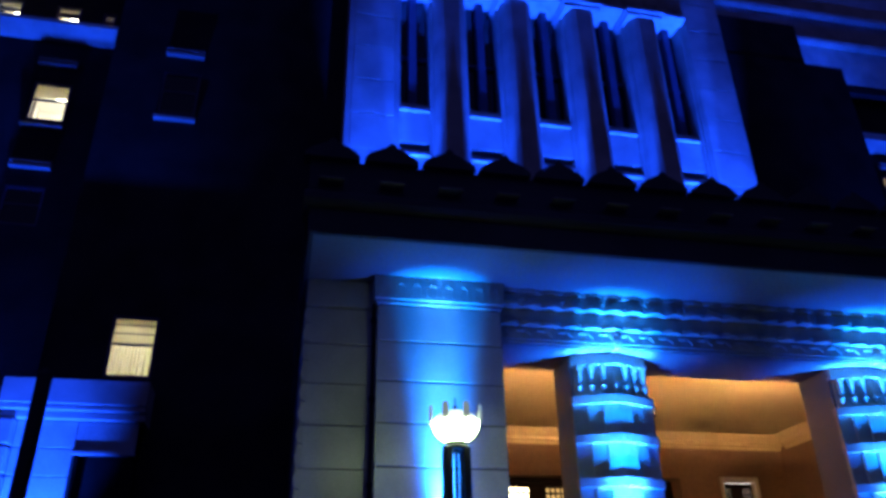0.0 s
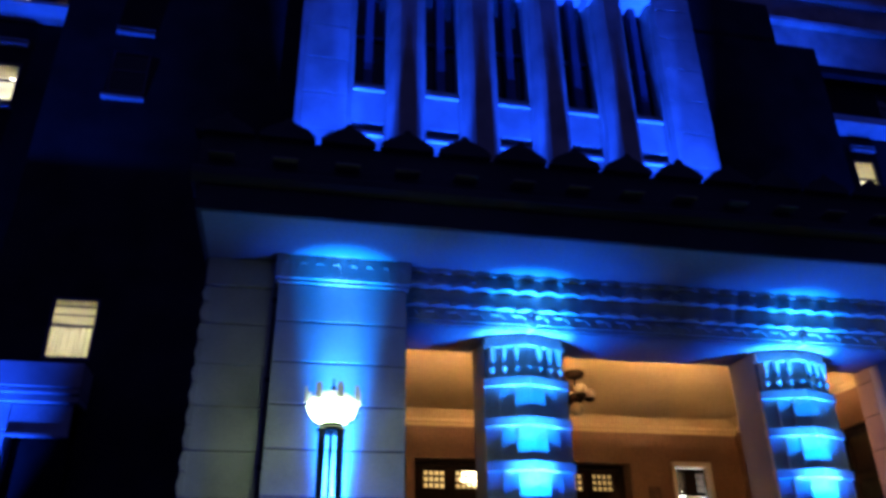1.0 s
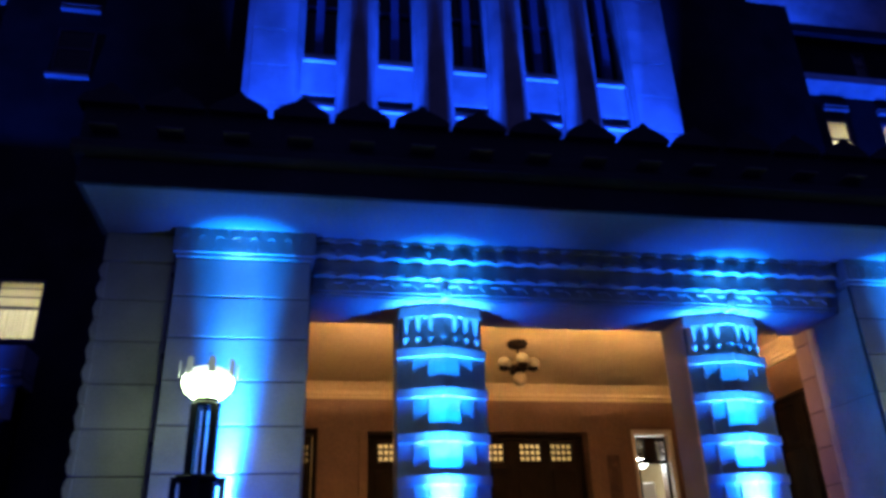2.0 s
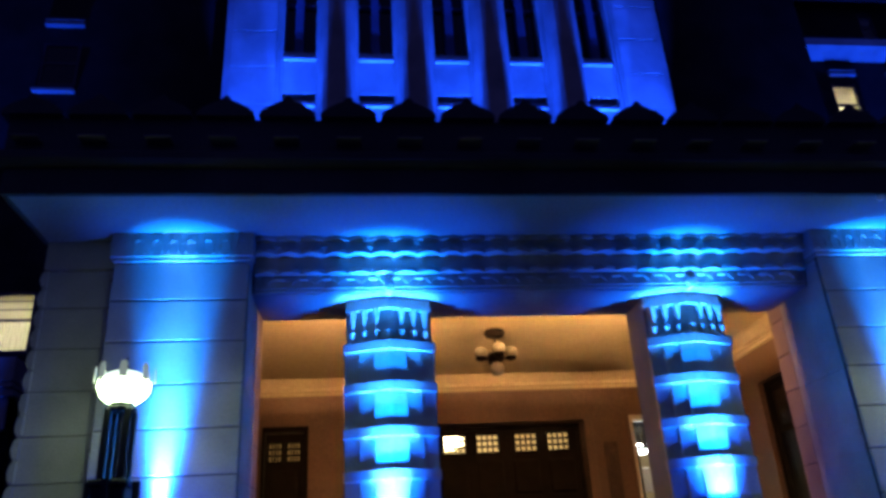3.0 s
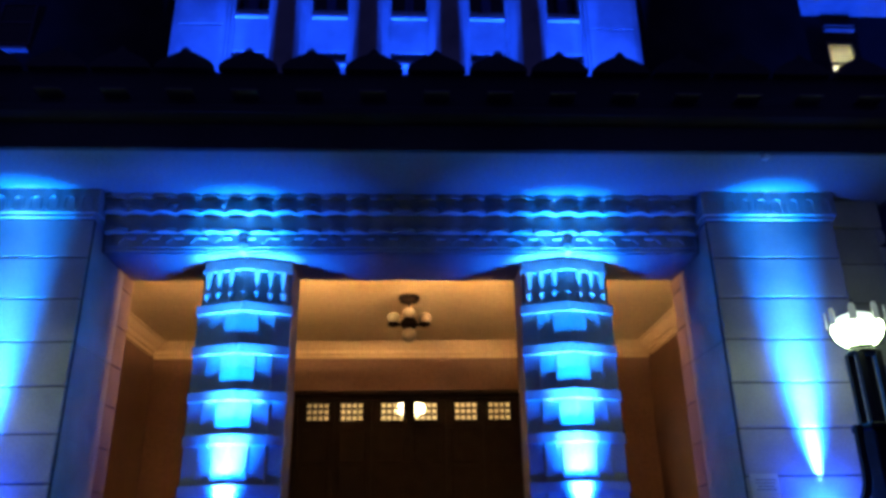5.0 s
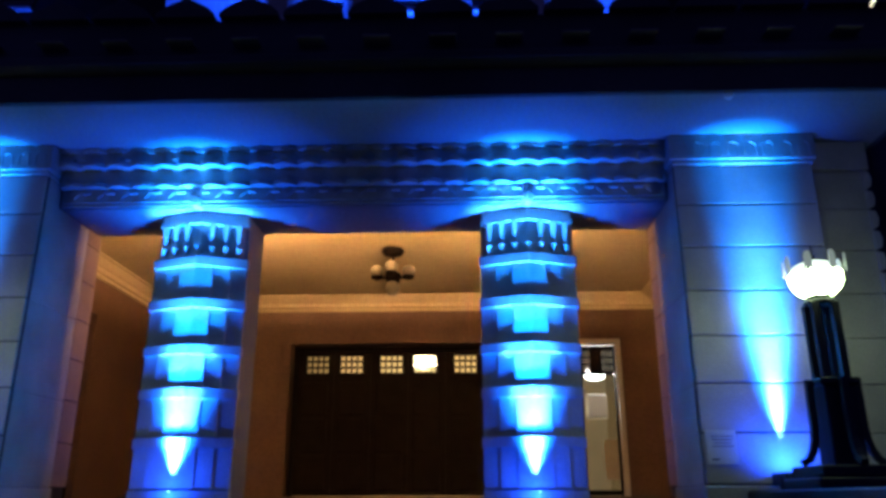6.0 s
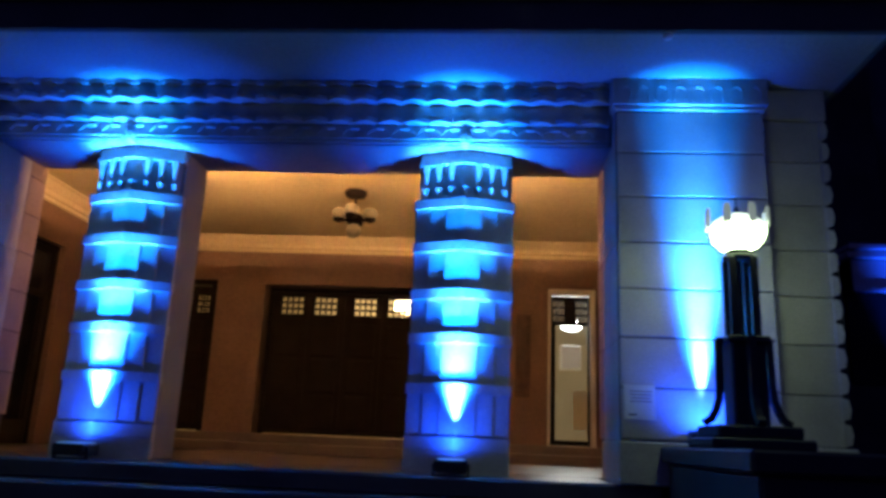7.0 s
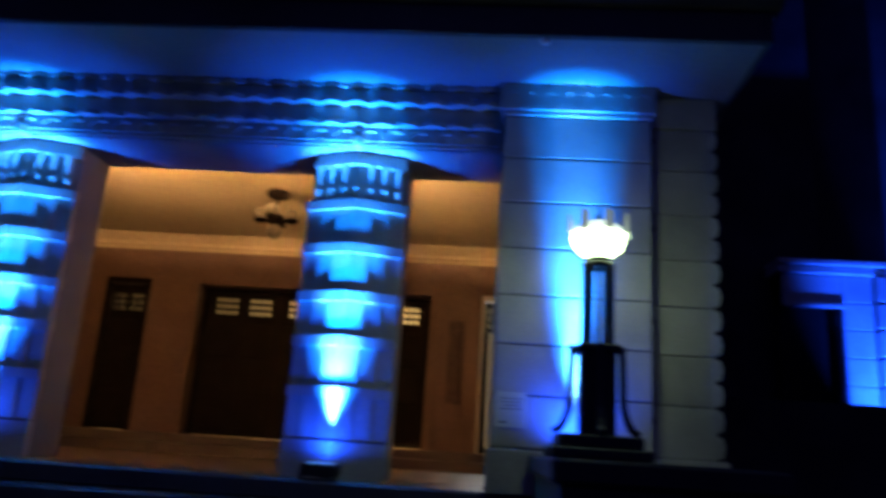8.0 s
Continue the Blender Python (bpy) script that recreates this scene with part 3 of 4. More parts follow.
for s, (x0, x1) in zip((-1, 1), side):
    opened = s > 0
    d = thing("lobby_door", (0, BACK + 0.12, 0), "narrow glazed lobby door beside the bronze doors, bright room behind" if opened else "narrow dark bronze lobby door with two pierced panes", "door", "lobby doors")
    c = (x0 + x1) / 2
    part("frame", boxes((x0 - 0.02, x0 + 0.03, -0.16, 0.06, 1.72, 4.38), (x1 - 0.03, x1 + 0.06, -0.16, 0.06, 1.72, 4.38), (x0 - 0.02, x1 + 0.06, -0.16, 0.06, 4.38, 4.47), bevel=0.008), WHITEWALL if opened else BRONZE, d)
    if opened:
        head = part("transom", boxes((x0 + 0.03, x0 + 0.06, -0.03, 0.03, 3.86, 4.36), (x1 - 0.06, x1 - 0.03, -0.03, 0.03, 3.86, 4.36), (x0 + 0.27, x1 - 0.27, -0.03, 0.03, 3.86, 4.36), (x0 + 0.06, x1 - 0.06, -0.03, 0.03, 4.30, 4.36), (x0 + 0.06, x1 - 0.06, -0.03, 0.03, 3.83, 3.88)), BRONZE, d)
        for cx in (c - 0.20, c + 0.20):
            lattice(head, cx, 4.09, 0.22, 0.40)
        stile = part("leaf", boxes((x0 + 0.03, x0 + 0.12, -0.03, 0.03, 1.73, 3.83), (x1 - 0.07, x1 - 0.03, -0.03, 0.03, 1.73, 3.83), (x0 + 0.12, x1 - 0.07, -0.03, 0.03, 1.73, 1.82)), BRONZE, d)
        g = part("pane", boxes((x0 + 0.12, x1 - 0.07, -0.004, 0.004, 1.82, 3.83)), GLASS, stile)
        g.visible_shadow = False
        part("wall_cabinet", boxes((c - 0.12, c + 0.26, 0.5, 0.72, 3.10, 3.55), bevel=0.02), WHITEWALL, d, "white box on the lobby wall")
        part("notice", boxes((c + 0.06, c + 0.30, -0.012, -0.006, 2.00, 2.68)), PAPER, stile, "white paper notice on the glass")
    else:
        door_leaf(d, c, x1 - x0 - 0.08, 1.73, 4.36, [(c - 0.17, 0.22), (c + 0.17, 0.22)])

# lit hall behind the doors
hall = boxes((0.9, 10.3, 20.4, 20.6, 1.4, 6.2), (0.7, 0.9, 14.9, 20.6, 1.4, 6.2), (10.3, 10.5, 14.9, 20.6, 1.4, 6.2), (0.9, 10.3, 14.9, 20.4, 1.4, 1.7), (8.1, 8.2, 14.9, 20.4, 1.7, 6.0))
solid("hall_wall", hall, CREAM, "cream walls of the lit entrance hall", "wall")
solid("hall_ceiling", boxes((0.9, 10.3, 14.9, 20.4, 6.0, 6.2)), CREAM, "cream ceiling of the entrance hall", "ceiling")


def hall_lamp(x, y, z, r, mat, label):
    t = thing("hanging_lamp", (x, y, 6.0), label, "lamp", "hall lamps")
    part("stem", rod(bmesh.new(), (0, 0, -0.01), (0, 0, z + r * 0.5 - 6.0), 0.015), BRONZE, t)
    b = bmesh.new()
    bmesh.ops.create_uvsphere(b, u_segments=16, v_segments=8, radius=r, matrix=Matrix.Translation((0, 0, z - 6.0)) @ Matrix.Diagonal((1.2, 1.2, 0.6, 1)))
    smooth(part("globe", b, mat, t))


hall_lamp(5.67, 18.67, 4.81, 0.30, WARMGLOW, "glowing warm globe lamp hanging in the hall")
hall_lamp(9.22, 15.4, 3.97, 0.17, COOLGLOW, "bright white lamp hanging in the side lobby")

# pendant under the portico ceiling
pend = thing("ceiling_pendant", (C + 0.03, 11.45, CEIL + 0.05), "bronze pendant with a cluster of frosted globes, unlit", "lamp")
part("canopy_plate", lathe(bmesh.new(), [(0.05, -0.20), (0.15, -0.17), (0.185, -0.11), (0.17, -0.062)], 16), BRONZE, pend)
pend.scale = (0.93, 0.93, 0.90)
part("stem", rod(bmesh.new(), (0, 0, -0.07), (0, 0, -0.49), 0.028), BRONZE, pend)
part("hub", lathe(bmesh.new(), [(0.03, -0.64), (0.11, -0.62), (0.15, -0.56), (0.13, -0.50), (0.05, -0.44)], 14), BRONZE, pend)
for k in range(4):
    a = math.pi / 2 * k + math.pi / 2
    ax, ay = math.cos(a), math.sin(a)
    arm = part("arm", rod(bmesh.new(), (ax * 0.10, ay * 0.10, -0.56), (ax * 0.25, ay * 0.25, -0.585), 0.024), BRONZE, pend)
    b = lathe(bmesh.new(), [(0.05, -0.09), (0.10, -0.06), (0.115, 0.0), (0.10, 0.06), (0.06, 0.09), (0.01, 0.10)], 14)
    g = smooth(part("globe", b, FROST, arm, "frosted glass globe"))
    g.location = (ax * 0.255, ay * 0.255, -0.455)
    part("cup", lathe(bmesh.new(), [(0.02, -0.155), (0.09, -0.125), (0.10, -0.08)], 12), BRONZE, arm).location = (ax * 0.255, ay * 0.255, -0.455)
smooth(part("bottom_globe", lathe(bmesh.new(), [(0.01, -0.87), (0.07, -0.855), (0.115, -0.79), (0.12, -0.73), (0.09, -0.66), (0.06, -0.64)], 14), FROST, pend, "frosted glass globe"))

# dark plaque on the back wall and notice on the pier
plq = thing("wall_plaque", (8.27, BACK, 3.25), "tall dark bronze relief plaque on the brown wall", "plaque")
part("plate", boxes((-0.13, 0.13, -0.04, 0.0, -0.72, 0.74), bevel=0.012), RELIEF, plq)
part("relief", boxes((-0.07, 0.07, -0.07, -0.04, 0.05, 0.55), (-0.10, 0.10, -0.06, -0.04, -0.6, -0.1), bevel=0.015), RELIEF, plq)
note = thing("notice", (9.09, 7.797, 2.13), "pale paper notice with small dark print on the pier", "notice")
part("sheet", boxes((-0.14, 0.14, -0.012, 0.0, -0.15, 0.16), bevel=0.003), PAPER, note)
for i, ww in enumerate((0.11, 0.11, 0.09, 0.11)):
    part("print_bar", boxes((-ww + 0.02, ww, -0.015, -0.012, 0.10 - i * 0.03, 0.108 - i * 0.03)), INK, note)
part("print_bar", boxes((-0.10, -0.03, -0.015, -0.012, -0.11, -0.095)), INK, note)


# ---- floodlights ----
def floodlight(x, y, z, w=0.30, group="floodlights"):
    f = thing("floodlight", (x, y, z), "small black floodlight aimed up the stone", "floodlight", group)
    part("housing", boxes((-w / 2, w / 2, -0.09, 0.25, 0.035, 0.145), bevel=0.015), IRON, f)
    part("yoke", boxes((-w / 2 - 0.02, -w / 2, -0.02, 0.02, 0.0, 0.11), (w / 2, w / 2 + 0.02, -0.02, 0.02, 0.0, 0.11), (-w / 2, w / 2, -0.03, 0.03, 0.0, 0.015)), IRON, f)
    part("lens", boxes((-w / 2 + 0.03, w / 2 - 0.03, -0.06, 0.22, 0.145, 0.150)), LENS, f)


for s in (-1, 1):
    floodlight(C + s * 1.79, 7.90, FLOOR)
    floodlight(C + s * 4.02, 7.50, 1.76)


# ---- lamp posts ----
def lamp_post(x, y, tall):
    p = thing("lamp_post", (x, y, 1.76), "black iron lamp post with a glowing glass bowl and pronged crown", "lamp", "lamp posts")
    p.scale = (1, 1, tall)
    part("plinth", boxes((-0.36, 0.36, -0.36, 0.36, 0.0, 0.08), (-0.30, 0.30, -0.30, 0.30, 0.08, 0.17), bevel=0.015), IRON, p)
    part("pedestal", boxes((-0.13, 0.13, -0.13, 0.13, 0.16, 0.80), (-0.16, 0.16, -0.16, 0.16, 0.78, 0.84), bevel=0.012), IRON, p)
    for k in range(4):
        b = bmesh.new()
        bar_path(b, [(0.10, 0.81), (0.19, 0.81), (0.195, 0.46), (0.205, 0.36), (0.23, 0.28), (0.265, 0.22), (0.32, 0.185)], 0.05, 0.055)
        bmesh.ops.rotate(b, verts=b.verts, cent=(0, 0, 0), matrix=Matrix.Rotation(math.pi / 2 * k, 3, "Z"))
        part("bracket", b, IRON, p)
    for sx in (-1, 1):
        for sy in (-1, 1):
            part("shaft_bar", boxes((sx * 0.080 - 0.030, sx * 0.080 + 0.030, sy * 0.080 - 0.030, sy * 0.080 + 0.030, 0.83, 1.47), bevel=0.006), IRON, p)
    part("inner_rod", rod(bmesh.new(), (0, 0, 0.83), (0, 0, 1.47), 0.018), IRON, p)
    part("neck", lathe(bmesh.new(), [(0.12, 1.45), (0.13, 1.48), (0.08, 1.51), (0.10, 1.53)], 12), IRON, p)
    bowl = smooth(part("bowl", lathe(bmesh.new(), [(0.08, 1.525), (0.13, 1.545), (0.185, 1.60), (0.212, 1.67), (0.210, 1.72)], 20), LAMPGLOW, p, "glowing greenish-white glass bowl"))
    bowl.visible_shadow = True
    smooth(part("bowl_top", lathe(bmesh.new(), [(0.209, 1.721), (0.185, 1.77), (0.13, 1.81), (0.06, 1.835), (0.01, 1.84)], 20), BOWLTOP, p, "paler milky top of the glass bowl"))
    part("finial", lathe(bmesh.new(), [(0.02, 1.835), (0.022, 1.88), (0.008, 1.90), (0.006, 1.97)], 8), IRON, p)
    for k in range(8):
        turn = Matrix.Rotation(math.pi / 4 * k + 0.2, 3, "Z")
        b = bmesh.new()
        bar_path(b, [(0.09, 1.51), (0.16, 1.545), (0.222, 1.62), (0.238, 1.74)], 0.010, 0.014)
        bmesh.ops.rotate(b, verts=b.verts, cent=(0, 0, 0), matrix=turn)
        prong = part("prong", b, IRON, p)
        b = bmesh.new()
        prism(b, [(-0.030, 1.72), (0.030, 1.72), (0.030, 1.83), (0.018, 1.87), (-0.018, 1.87), (-0.030, 1.83)], -0.006, 0.006, "y")
        bmesh.ops.rotate(b, verts=b.verts, cent=(0, 0, 0), matrix=Matrix.Rotation(math.pi / 2, 3, "Z"))
        bmesh.ops.translate(b, verts=b.verts, vec=(0.240, 0, 0))
        bmesh.ops.rotate(b, verts=b.verts, cent=(0, 0, 0), matrix=turn)
        part("tab", b, TABGLASS, prong, "milky glass tab of the crown")


lamp_post(1.50, 6.66, 0.925)
lamp_post(9.70, 6.76, 1.0)

# ---- upper pylon ----
pylon = thing("pylon_front", (C, 13.6, 5.8), "tall limestone window front with rounded pilasters, floodlit blue", "facade", kind="structure")
Z0 = 5.8
TOP = 22.0 - Z0
for s in (-1, 1):
    st = part("corner_strip", boxes((s * 4.30 - (0.50 if s > 0 else 0.60), s * 4.30 + 0.50, -0.22, 1.0, 0, TOP), bevel=0.012), STONE, pylon)
    for e in (-1, 1):
        for k in (0, 1):
            x = s * 4.30 + e * (0.535 + k * 0.06)
            part("fillet", boxes((x - 0.022, x + 0.022, -0.18 + k * 0.06, 1.0, 0, TOP), bevel=0.006), STONE, st)
    zz = 0.35
    while zz < TOP - 0.7:
        part("course_block", boxes((s * 4.30 - 0.47, s * 4.30 + 0.47, -0.24, -0.2, zz, zz + 0.93), bevel=0.008), STONE, st)
        zz += 0.95
for k in (-1.5, -0.5, 0.5, 1.5):
    c = k * 1.68
    plan = [(c - 0.46, 0.5), (c - 0.46, -0.05), (c - 0.40, -0.06), (c - 0.385, -0.24), (c - 0.29, -0.42), (c - 0.19, -0.50), (c + 0.19, -0.50), (c + 0.29, -0.42), (c + 0.385, -0.24), (c + 0.40, -0.06), (c + 0.46, -0.05), (c + 0.46, 0.5)]
    pil = part("pilaster", prism(bmesh.new(), plan, 0, 15.6 - Z0), STONE, pylon)
    part("capital", boxes((c - 0.48, c + 0.48, -0.54, 0.5, 15.6 - Z0, 15.72 - Z0), (c - 0.52, c + 0.52, -0.60, 0.5, 15.72 - Z0, 15.84 - Z0), bevel=0.02), CARVED, pil)
for k in range(-2, 3):
    c = k * 1.68
    bay = part("spandrel", boxes((c - 0.38, c + 0.38, 0.0, 0.4, 11.35 - Z0, 12.20 - Z0), bevel=0.01), STONE, pylon)
    part("spandrel_moulding", boxes((c - 0.38, c + 0.38, -0.05, 0.4, 12.205 - Z0, 12.28 - Z0), (c - 0.38, c + 0.38, -0.02, 0.4, 12.29 - Z0, 12.42 - Z0), bevel=0.008), STONE, bay)
    part("lower_spandrel", boxes((c - 0.38, c + 0.38, 0.02, 0.4, 0, 11.20 - Z0), (c - 0.38, c + 0.38, -0.03, 0.4, 11.02 - Z0, 11.08 - Z0), bevel=0.008), STONE, bay)
    win = part("window", boxes((c - 0.38, c + 0.38, 0.30, 0.34, 12.42 - Z0, 16.0 - Z0)), DARKGLASS, pylon)
    part("mullion", boxes((c - 0.09, c + 0.09, 0.05, 0.29, 12.42 - Z0, 16.0 - Z0), bevel=0.01), MULLION, win)
    part("transom", boxes((c - 0.38, c + 0.38, 0.22, 0.295, 13.9 - Z0, 13.98 - Z0)), MULLION, win)
fr = part("frieze", boxes((-3.75, 3.75, -0.30, 0.6, 15.85 - Z0, 17.3 - Z0)), CARVED, pylon)
part("frieze_moulding", boxes((-3.75, 3.75, -0.42, -0.28, 15.86 - Z0, 15.98 - Z0), (-3.75, 3.75, -0.40, -0.28, 16.7 - Z0, 16.85 - Z0), bevel=0.02), CARVED, fr)
rose = None
for i in range(12):
    x = -3.45 + i * 0.63
    if rose is None:
        b = bmesh.new()
        bmesh.ops.create_uvsphere(b, u_segments=10, v_segments=6, radius=1, matrix=Matrix.Diagonal((0.20, 0.10, 0.24, 1)))
        rose = part("rosette", b, CARVED, fr)
        rose.location = (x, -0.30, 16.34 - Z0)
    else:
        piece("rosette", rose.data, (x, -0.30, 16.34 - Z0), fr)
part("upper_wall", boxes((-3.75, 3.75, -0.1, 0.6, 17.3 - Z0, TOP)), STONE, pylon)
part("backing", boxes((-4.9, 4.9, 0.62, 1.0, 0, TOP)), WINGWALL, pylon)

# ---- wings ----
def windowed_wall(name, x0, x1, y, z0, z1, holes, thick, label):
    """An upright wall with rectangular openings (xa, xb, za, zb) cut through it."""
    xs = sorted({x0, x1, *[h[0] for h in holes], *[h[1] for h in holes]})
    zs = sorted({z0, z1, *[h[2] for h in holes], *[h[3] for h in holes]})
    b = bmesh.new()
    for a, c in zip(xs, xs[1:]):
        run = None
        for d, e in zip(zs, zs[1:]):
            mx, mz = (a + c) / 2, (d + e) / 2
            if any(h[0] < mx < h[1] and h[2] < mz < h[3] for h in holes):
                if run:
                    box(b, a, c, y, y + thick, run[0], run[1])
                run = None
            else:
                run = (run[0], e) if run else (d, e)
        if run:
            box(b, a, c, y, y + thick, run[0], run[1])
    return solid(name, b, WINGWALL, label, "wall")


def swag(parent, hw, z0, z1, y):
    """A gathered net curtain: upright folds and an uneven hem."""
    n, rows = 36, 5
    b = bmesh.new()
    grid = []
    for j in range(rows + 1):
        line = []
        for i in range(n + 1):
            u = i / n
            x = -hw + 2 * hw * u
            hem = 0.05 * math.sin(u * 9.0 + 0.6) + 0.03 * math.sin(u * 21.0)
            z = z0 + hem * (1 - j / rows) + (z1 - z0) * j / rows
            line.append(b.verts.new((x, y + 0.025 * math.sin(u * 44 + 0.5 * math.sin(u * 7)), z)))
        grid.append(line)
    for a, c in zip(grid, grid[1:]):
        for i in range(n):
            b.faces.new((a[i], a[i + 1], c[i + 1], c[i]))
    bmesh.ops.solidify(b, geom=b.faces[:], thickness=0.004)
    return part("net_curtain", b, BLIND, parent, "gathered white net curtain")


def sash_window(x0, x1, z0, z1, y, lit, blind=0.35, ledge=True, head=0.42, sill=True):
    w = thing("sash_window", ((x0 + x1) / 2, y, z0), "lit sash window with a part-drawn blind, cream room behind" if lit else "unlit sash window with a pale stone sill", "window", "wing windows", kind="structure")
    hw, h = (x1 - x0) / 2, z1 - z0
    fr = part("frame", boxes((-hw, -hw + 0.05, 0.02, 0.08, 0, h), (hw - 0.05, hw, 0.02, 0.08, 0, h), (-hw + 0.05, hw - 0.05, 0.02, 0.08, 0, 0.06), (-hw + 0.05, hw - 0.05, 0.02, 0.08, h - 0.05, h), (-hw + 0.05, hw - 0.05, 0.03, 0.07, h * 0.52, h * 0.52 + 0.05)), MULLION, w)
    g = part("pane", boxes((-hw + 0.05, hw - 0.05, 0.045, 0.051, 0.06, h - 0.05)), GLASS if lit else DARKGLASS, fr)
    g.visible_shadow = False
    if ledge:
        if sill:
            part("sill", boxes((-hw - 0.04, hw + 0.04, -0.14, -0.004, -0.22, -0.14), bevel=0.01), STONE, w)
        part("lintel", boxes((-hw - 0.02, hw + 0.02, -0.13, 0.0, h + head, h + head + 0.05), (-hw - 0.02, hw + 0.02, -0.08, 0.0, h + head + 0.055, h + head + 0.11), (-hw - 0.02, hw + 0.02, -0.13, 0.0, h + head + 0.115, h + head + 0.16), bevel=0.01), STONE, w)
    if lit:
        part("blind", boxes((-hw + 0.03, hw - 0.03, 0.10, 0.11, h * (1 - blind), h)), BLIND, w)
        # the room behind
        part("room", boxes((-hw - 0.5, hw + 0.5, 1.9, 2.0, -0.4, h + 0.5), (-hw - 0.6, -hw - 0.5, 0.42, 2.0, -0.4, h + 0.5), (hw + 0.5, hw + 0.6, 0.42, 2.0, -0.4, h + 0.5), (-hw - 0.6, hw + 0.6, 0.42, 2.0, h + 0.5, h + 0.6), (-hw - 0.6, hw + 0.6, 0.42, 2.0, -0.5, -0.4)), WHITEWALL, w)
        part("room_lamp", boxes((-0.3, 0.3, 0.9, 1.3, h + 0.42, h + 0.49), bevel=0.01), ROOMGLOW, w)
    return w


INNER_Y, OUTER_Y = 14.0, 14.8
LIT_L = [(-3.28, -2.46, 5.88, 7.08)]
holes = LIT_L + [(-3.22, -2.44, 11.75, 12.86)]
windowed_wall("wing_wall_1", -4.35, 0.75, INNER_Y, 0, 18.0, holes, 0.4, "dark masonry wall beside the pylon, nearly black at night")
lit = sash_window(-3.28, -2.46, 5.88, 7.08, INNER_Y, True, 0.40, ledge=False)
swag(lit, 0.39, 0.04, 0.78, 0.16)
part("blind_slat", boxes((-0.38, 0.38, 0.088, 0.098, 0.86, 0.885)), MULLION, lit)
part("blind_slat", boxes((-0.38, 0.38, 0.088, 0.098, 1.03, 1.05)), MULLION, lit)
sash_window(-3.22, -2.44, 11.75, 12.86, INNER_Y, False)
holes = [(-6.05, -5.27, 11.78, 12.83), (-6.02, -5.48, 14.42, 15.10), (-7.3, -6.75, 14.42, 15.10), (-5.0, -4.7, 14.42, 15.05), (-6.05, -5.27, 9.2, 10.1)]
windowed_wall("wing_wall_2", -40, -4.35, OUTER_Y, 0, 16.1, holes, 0.4, "dark masonry wall of the far wing at night")
sash_window(-6.05, -5.27, 11.78, 12.83, OUTER_Y, True, 0.35)
sash_window(-6.02, -5.48, 14.42, 15.10, OUTER_Y, True, 0.2, ledge=False)
sash_window(-7.3, -6.75, 14.42, 15.10, OUTER_Y, True, 0.2, ledge=False)
sash_window(-5.0, -4.7, 14.42, 15.05, OUTER_Y, True, 0.8, ledge=False)
sash_window(-6.05, -5.27, 9.2, 10.1, OUTER_Y, False, sill=False)
RX = 14.5
windowed_wall("wing_wall_3", 10.5, RX, INNER_Y, 0, 15.68, [], 0.4, "dark masonry wall beside the pylon, nearly black at night")
holes = [(15.46, 16.14, 11.4, 12.74), (17.08, 17.75, 11.4, 12.74), (16.83, 17.24, 14.05, 15.05), (17.98, 18.4, 14.05, 15.05)]
windowed_wall("wing_wall_4", RX, 52, OUTER_Y, 0, 15.9, holes, 0.4, "dark masonry wall of the far wing at night")
sash_window(15.46, 16.14, 11.4, 12.74, OUTER_Y, True, 0.5, head=0.20)
sash_window(17.08, 17.75, 11.4, 12.74, OUTER_Y, True, 0.55, head=0.20)
sash_window(16.83, 17.24, 14.05, 15.05, OUTER_Y, True, 0.3, ledge=False)
sash_window(17.98, 18.4, 14.05, 15.05, OUTER_Y, True, 0.3, ledge=False)
solid("trim_1", prism(bmesh.new(), [(OUTER_Y - 0.003, 13.98), (OUTER_Y - 0.06, 13.98), (OUTER_Y - 0.42, 14.20), (OUTER_Y - 0.42, 14.30), (OUTER_Y - 0.003, 14.34)], -40, -4.42, "x"), STONE, "pale stone string course lit blue", "string course")
solid("trim_2", prism(bmesh.new(), [(OUTER_Y - 0.003, 13.44), (OUTER_Y - 0.06, 13.44), (OUTER_Y - 0.42, 13.62), (OUTER_Y - 0.42, 13.84), (OUTER_Y - 0.003, 13.88)], 14.6, 52, "x"), STONE, "pale stone string course lit blue", "string course")


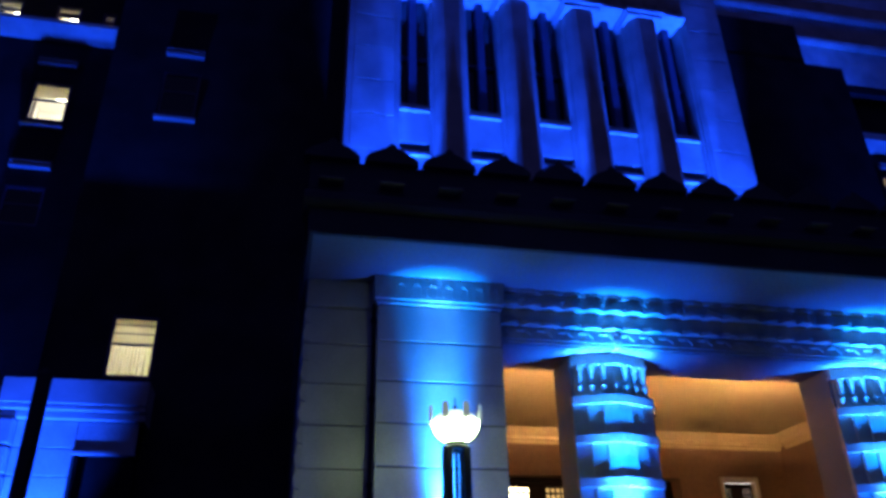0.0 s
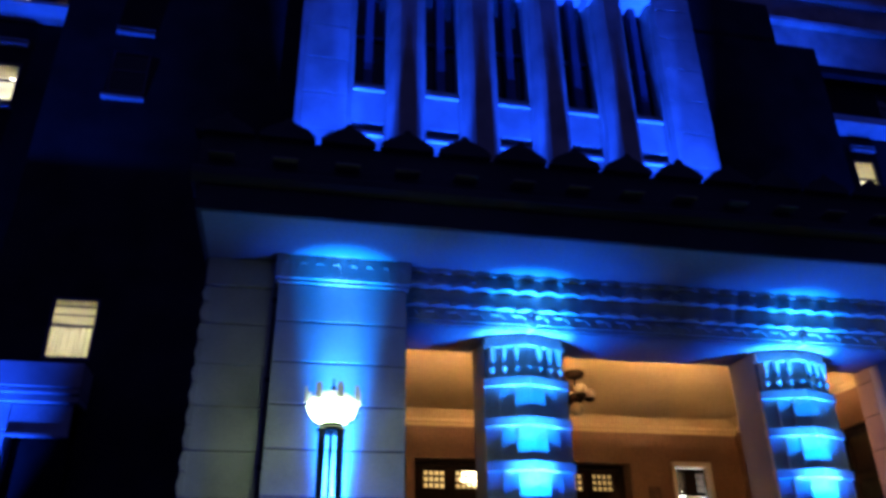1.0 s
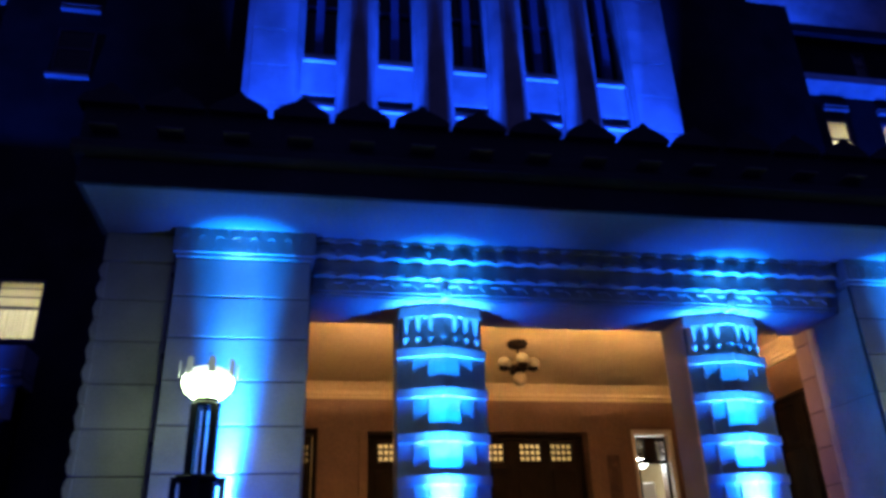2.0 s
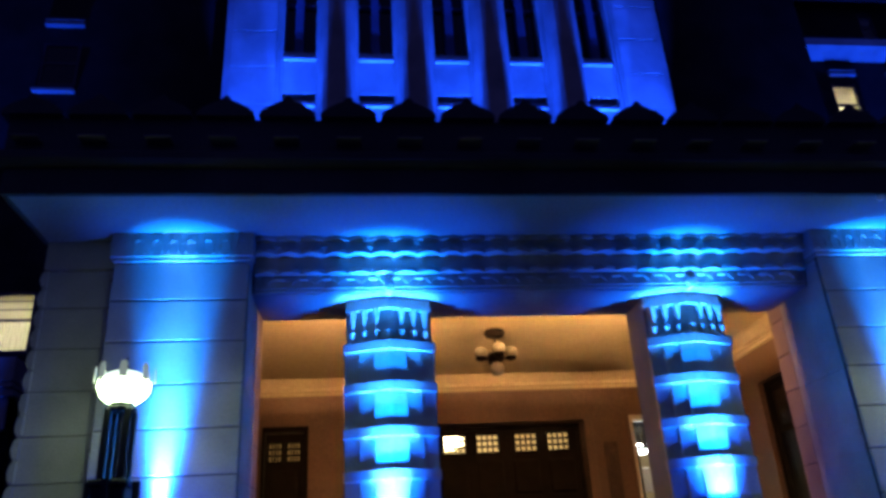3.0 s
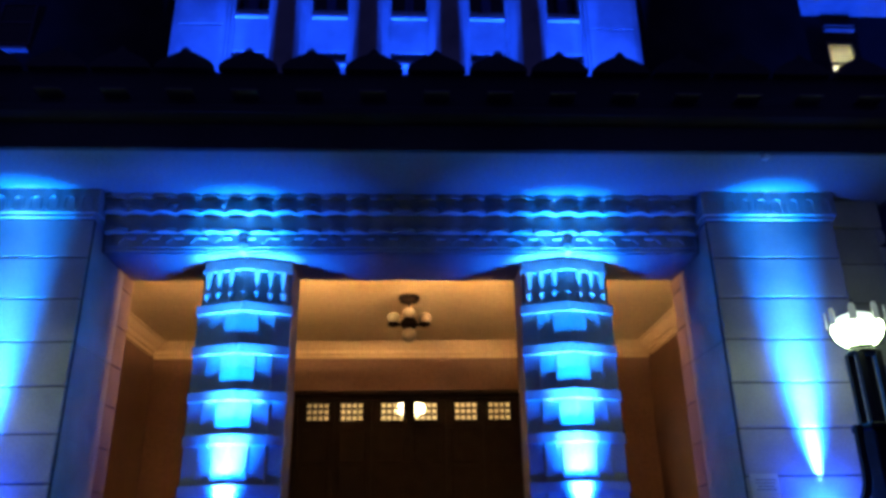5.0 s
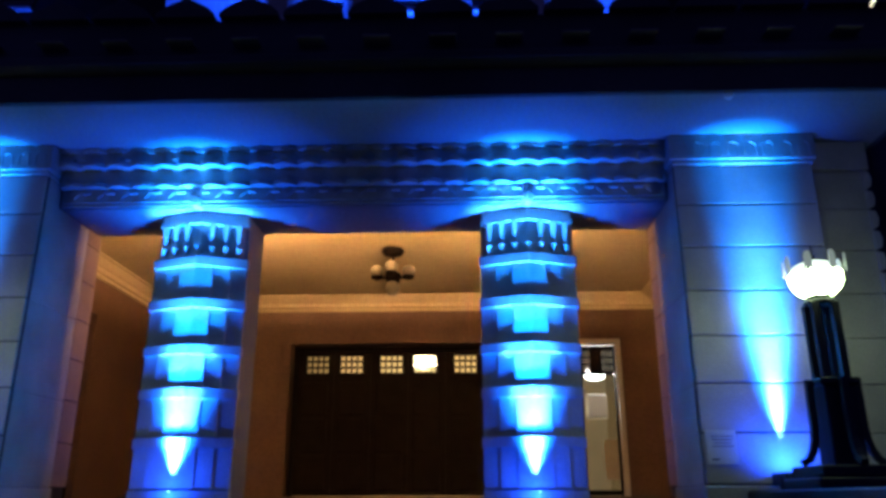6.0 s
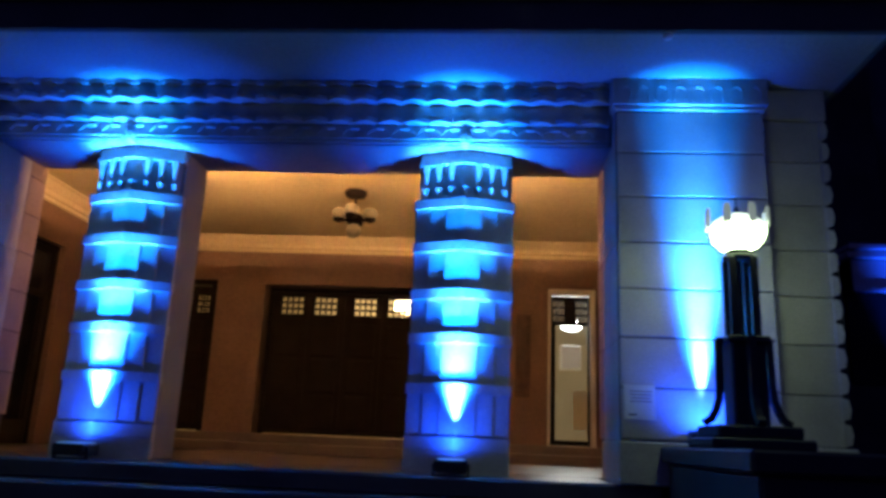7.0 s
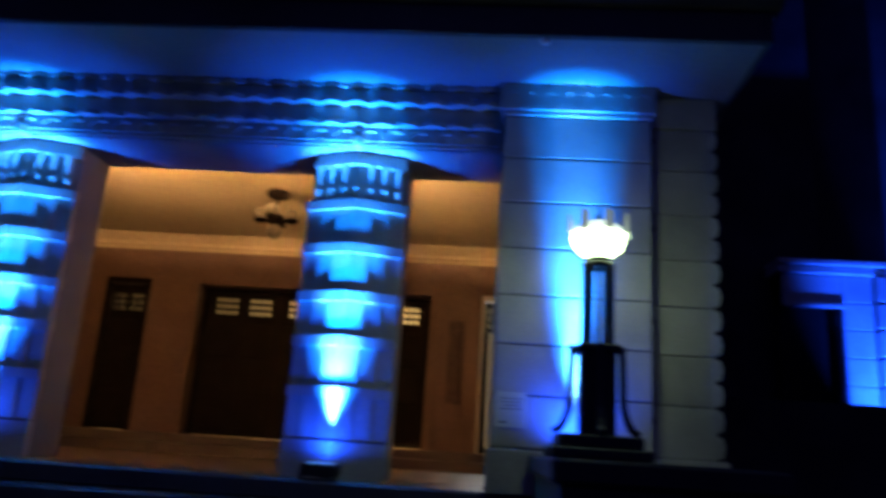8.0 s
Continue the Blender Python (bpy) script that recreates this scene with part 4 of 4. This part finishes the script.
def portal(s, span):
    x0 = 8.05
    p = thing("wing_portal", (C + s * x0, 13.5, 0), "blue-lit stone portal of the wing with a dark doorway", "portal", "wing portals", kind="structure")

    def sb(a, b, *r):
        return (min(s * a, s * b), max(s * a, s * b), *r)
    part("backing", boxes(sb(0.92, span, 0.05, 0.5, 0, 5.2), sb(0, 0.92, 0.05, 0.5, 4.45, 5.2)), JOINT, p)
    zz = 0.0
    while zz < 4.9:
        part("stone_block", boxes(sb(0.95, span - 0.32, 0.0, 0.5, zz + 0.008, zz + 0.442), bevel=0.008), STONE, p)
        part("quoin_block", boxes(sb(span - 0.31, span, -0.16, 0.5, zz + 0.008, zz + 0.442), bevel=0.03), STONE, p)
        zz += 0.45
    part("door_head", boxes(sb(0.0, 0.94, 0.0, 0.5, 4.45, 4.94), sb(-0.02, 0.96, -0.05, 0.0, 4.40, 4.46), bevel=0.008), STONE, p)
    part("cornice", boxes(sb(-0.1, span + 0.03, -0.10, 0.5, 4.96, 5.08), sb(-0.1, span + 0.05, -0.17, 0.5, 5.09, 5.18), bevel=0.015), STONE, p)
    part("door", boxes(sb(0.0, 0.92, 0.3, 0.38, 0, 4.44)), BRONZE, p)
    if s < 0:
        part("frieze", boxes(sb(-0.1, span, -0.19, 0.5, 5.19, 5.62), bevel=0.015), STONE, p)


portal(-1, 2.2)
portal(1, 1.75)
for s in (-1, 1):
    t = solid("terrace_wall_1" if s < 0 else "terrace_wall_2", boxes((C + s * 5.9, C + s * 40, 12.2, 12.5, 0, 2.75) if s > 0 else (C + s * 40, C + s * 5.9, 12.2, 12.5, 0, 2.4)), WINGWALL, "low dark terrace wall before the wing", "wall")
pole = thing("street_pole", (-3.55, 11.8, 0), "thin dark pole standing before the blue portal", "pole")
part("shaft", lathe(bmesh.new(), [(0.16, 0), (0.15, 0.4), (0.12, 0.45), (0.11, 5.2), (0.05, 5.3)], 12), IRON, pole)

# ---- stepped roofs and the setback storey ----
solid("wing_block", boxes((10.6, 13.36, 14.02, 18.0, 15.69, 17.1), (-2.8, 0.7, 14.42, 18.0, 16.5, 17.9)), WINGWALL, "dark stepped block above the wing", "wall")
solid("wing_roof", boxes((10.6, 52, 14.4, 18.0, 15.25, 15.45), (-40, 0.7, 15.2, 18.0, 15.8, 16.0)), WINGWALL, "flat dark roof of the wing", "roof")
setback = thing("setback_storey", (C, 18.0, 16.0), "pale stone setback storey dimly lit blue", "facade", kind="structure")
for sd in (-1, 1):
    xa, xb = sorted((sd * 4.9, sd * 46))
    part("wall", boxes((xa, xb, 0.0, 0.5, -0.6, 4.9)), STONE, setback)
    part("upper_wall", boxes((xa, xb, 0.3, 0.8, 4.9, 15.0)), STONE, setback)
    part("string_course", boxes((xa, xb, -0.18, 0.0, 1.3, 1.5), bevel=0.02), STONE, setback)
    part("string_course", boxes((xa, xb, -0.25, 0.3, 4.6, 4.8), bevel=0.02), STONE, setback)
    part("string_course", boxes((xa, xb, 0.05, 0.3, 6.3, 6.5), bevel=0.02), STONE, setback)
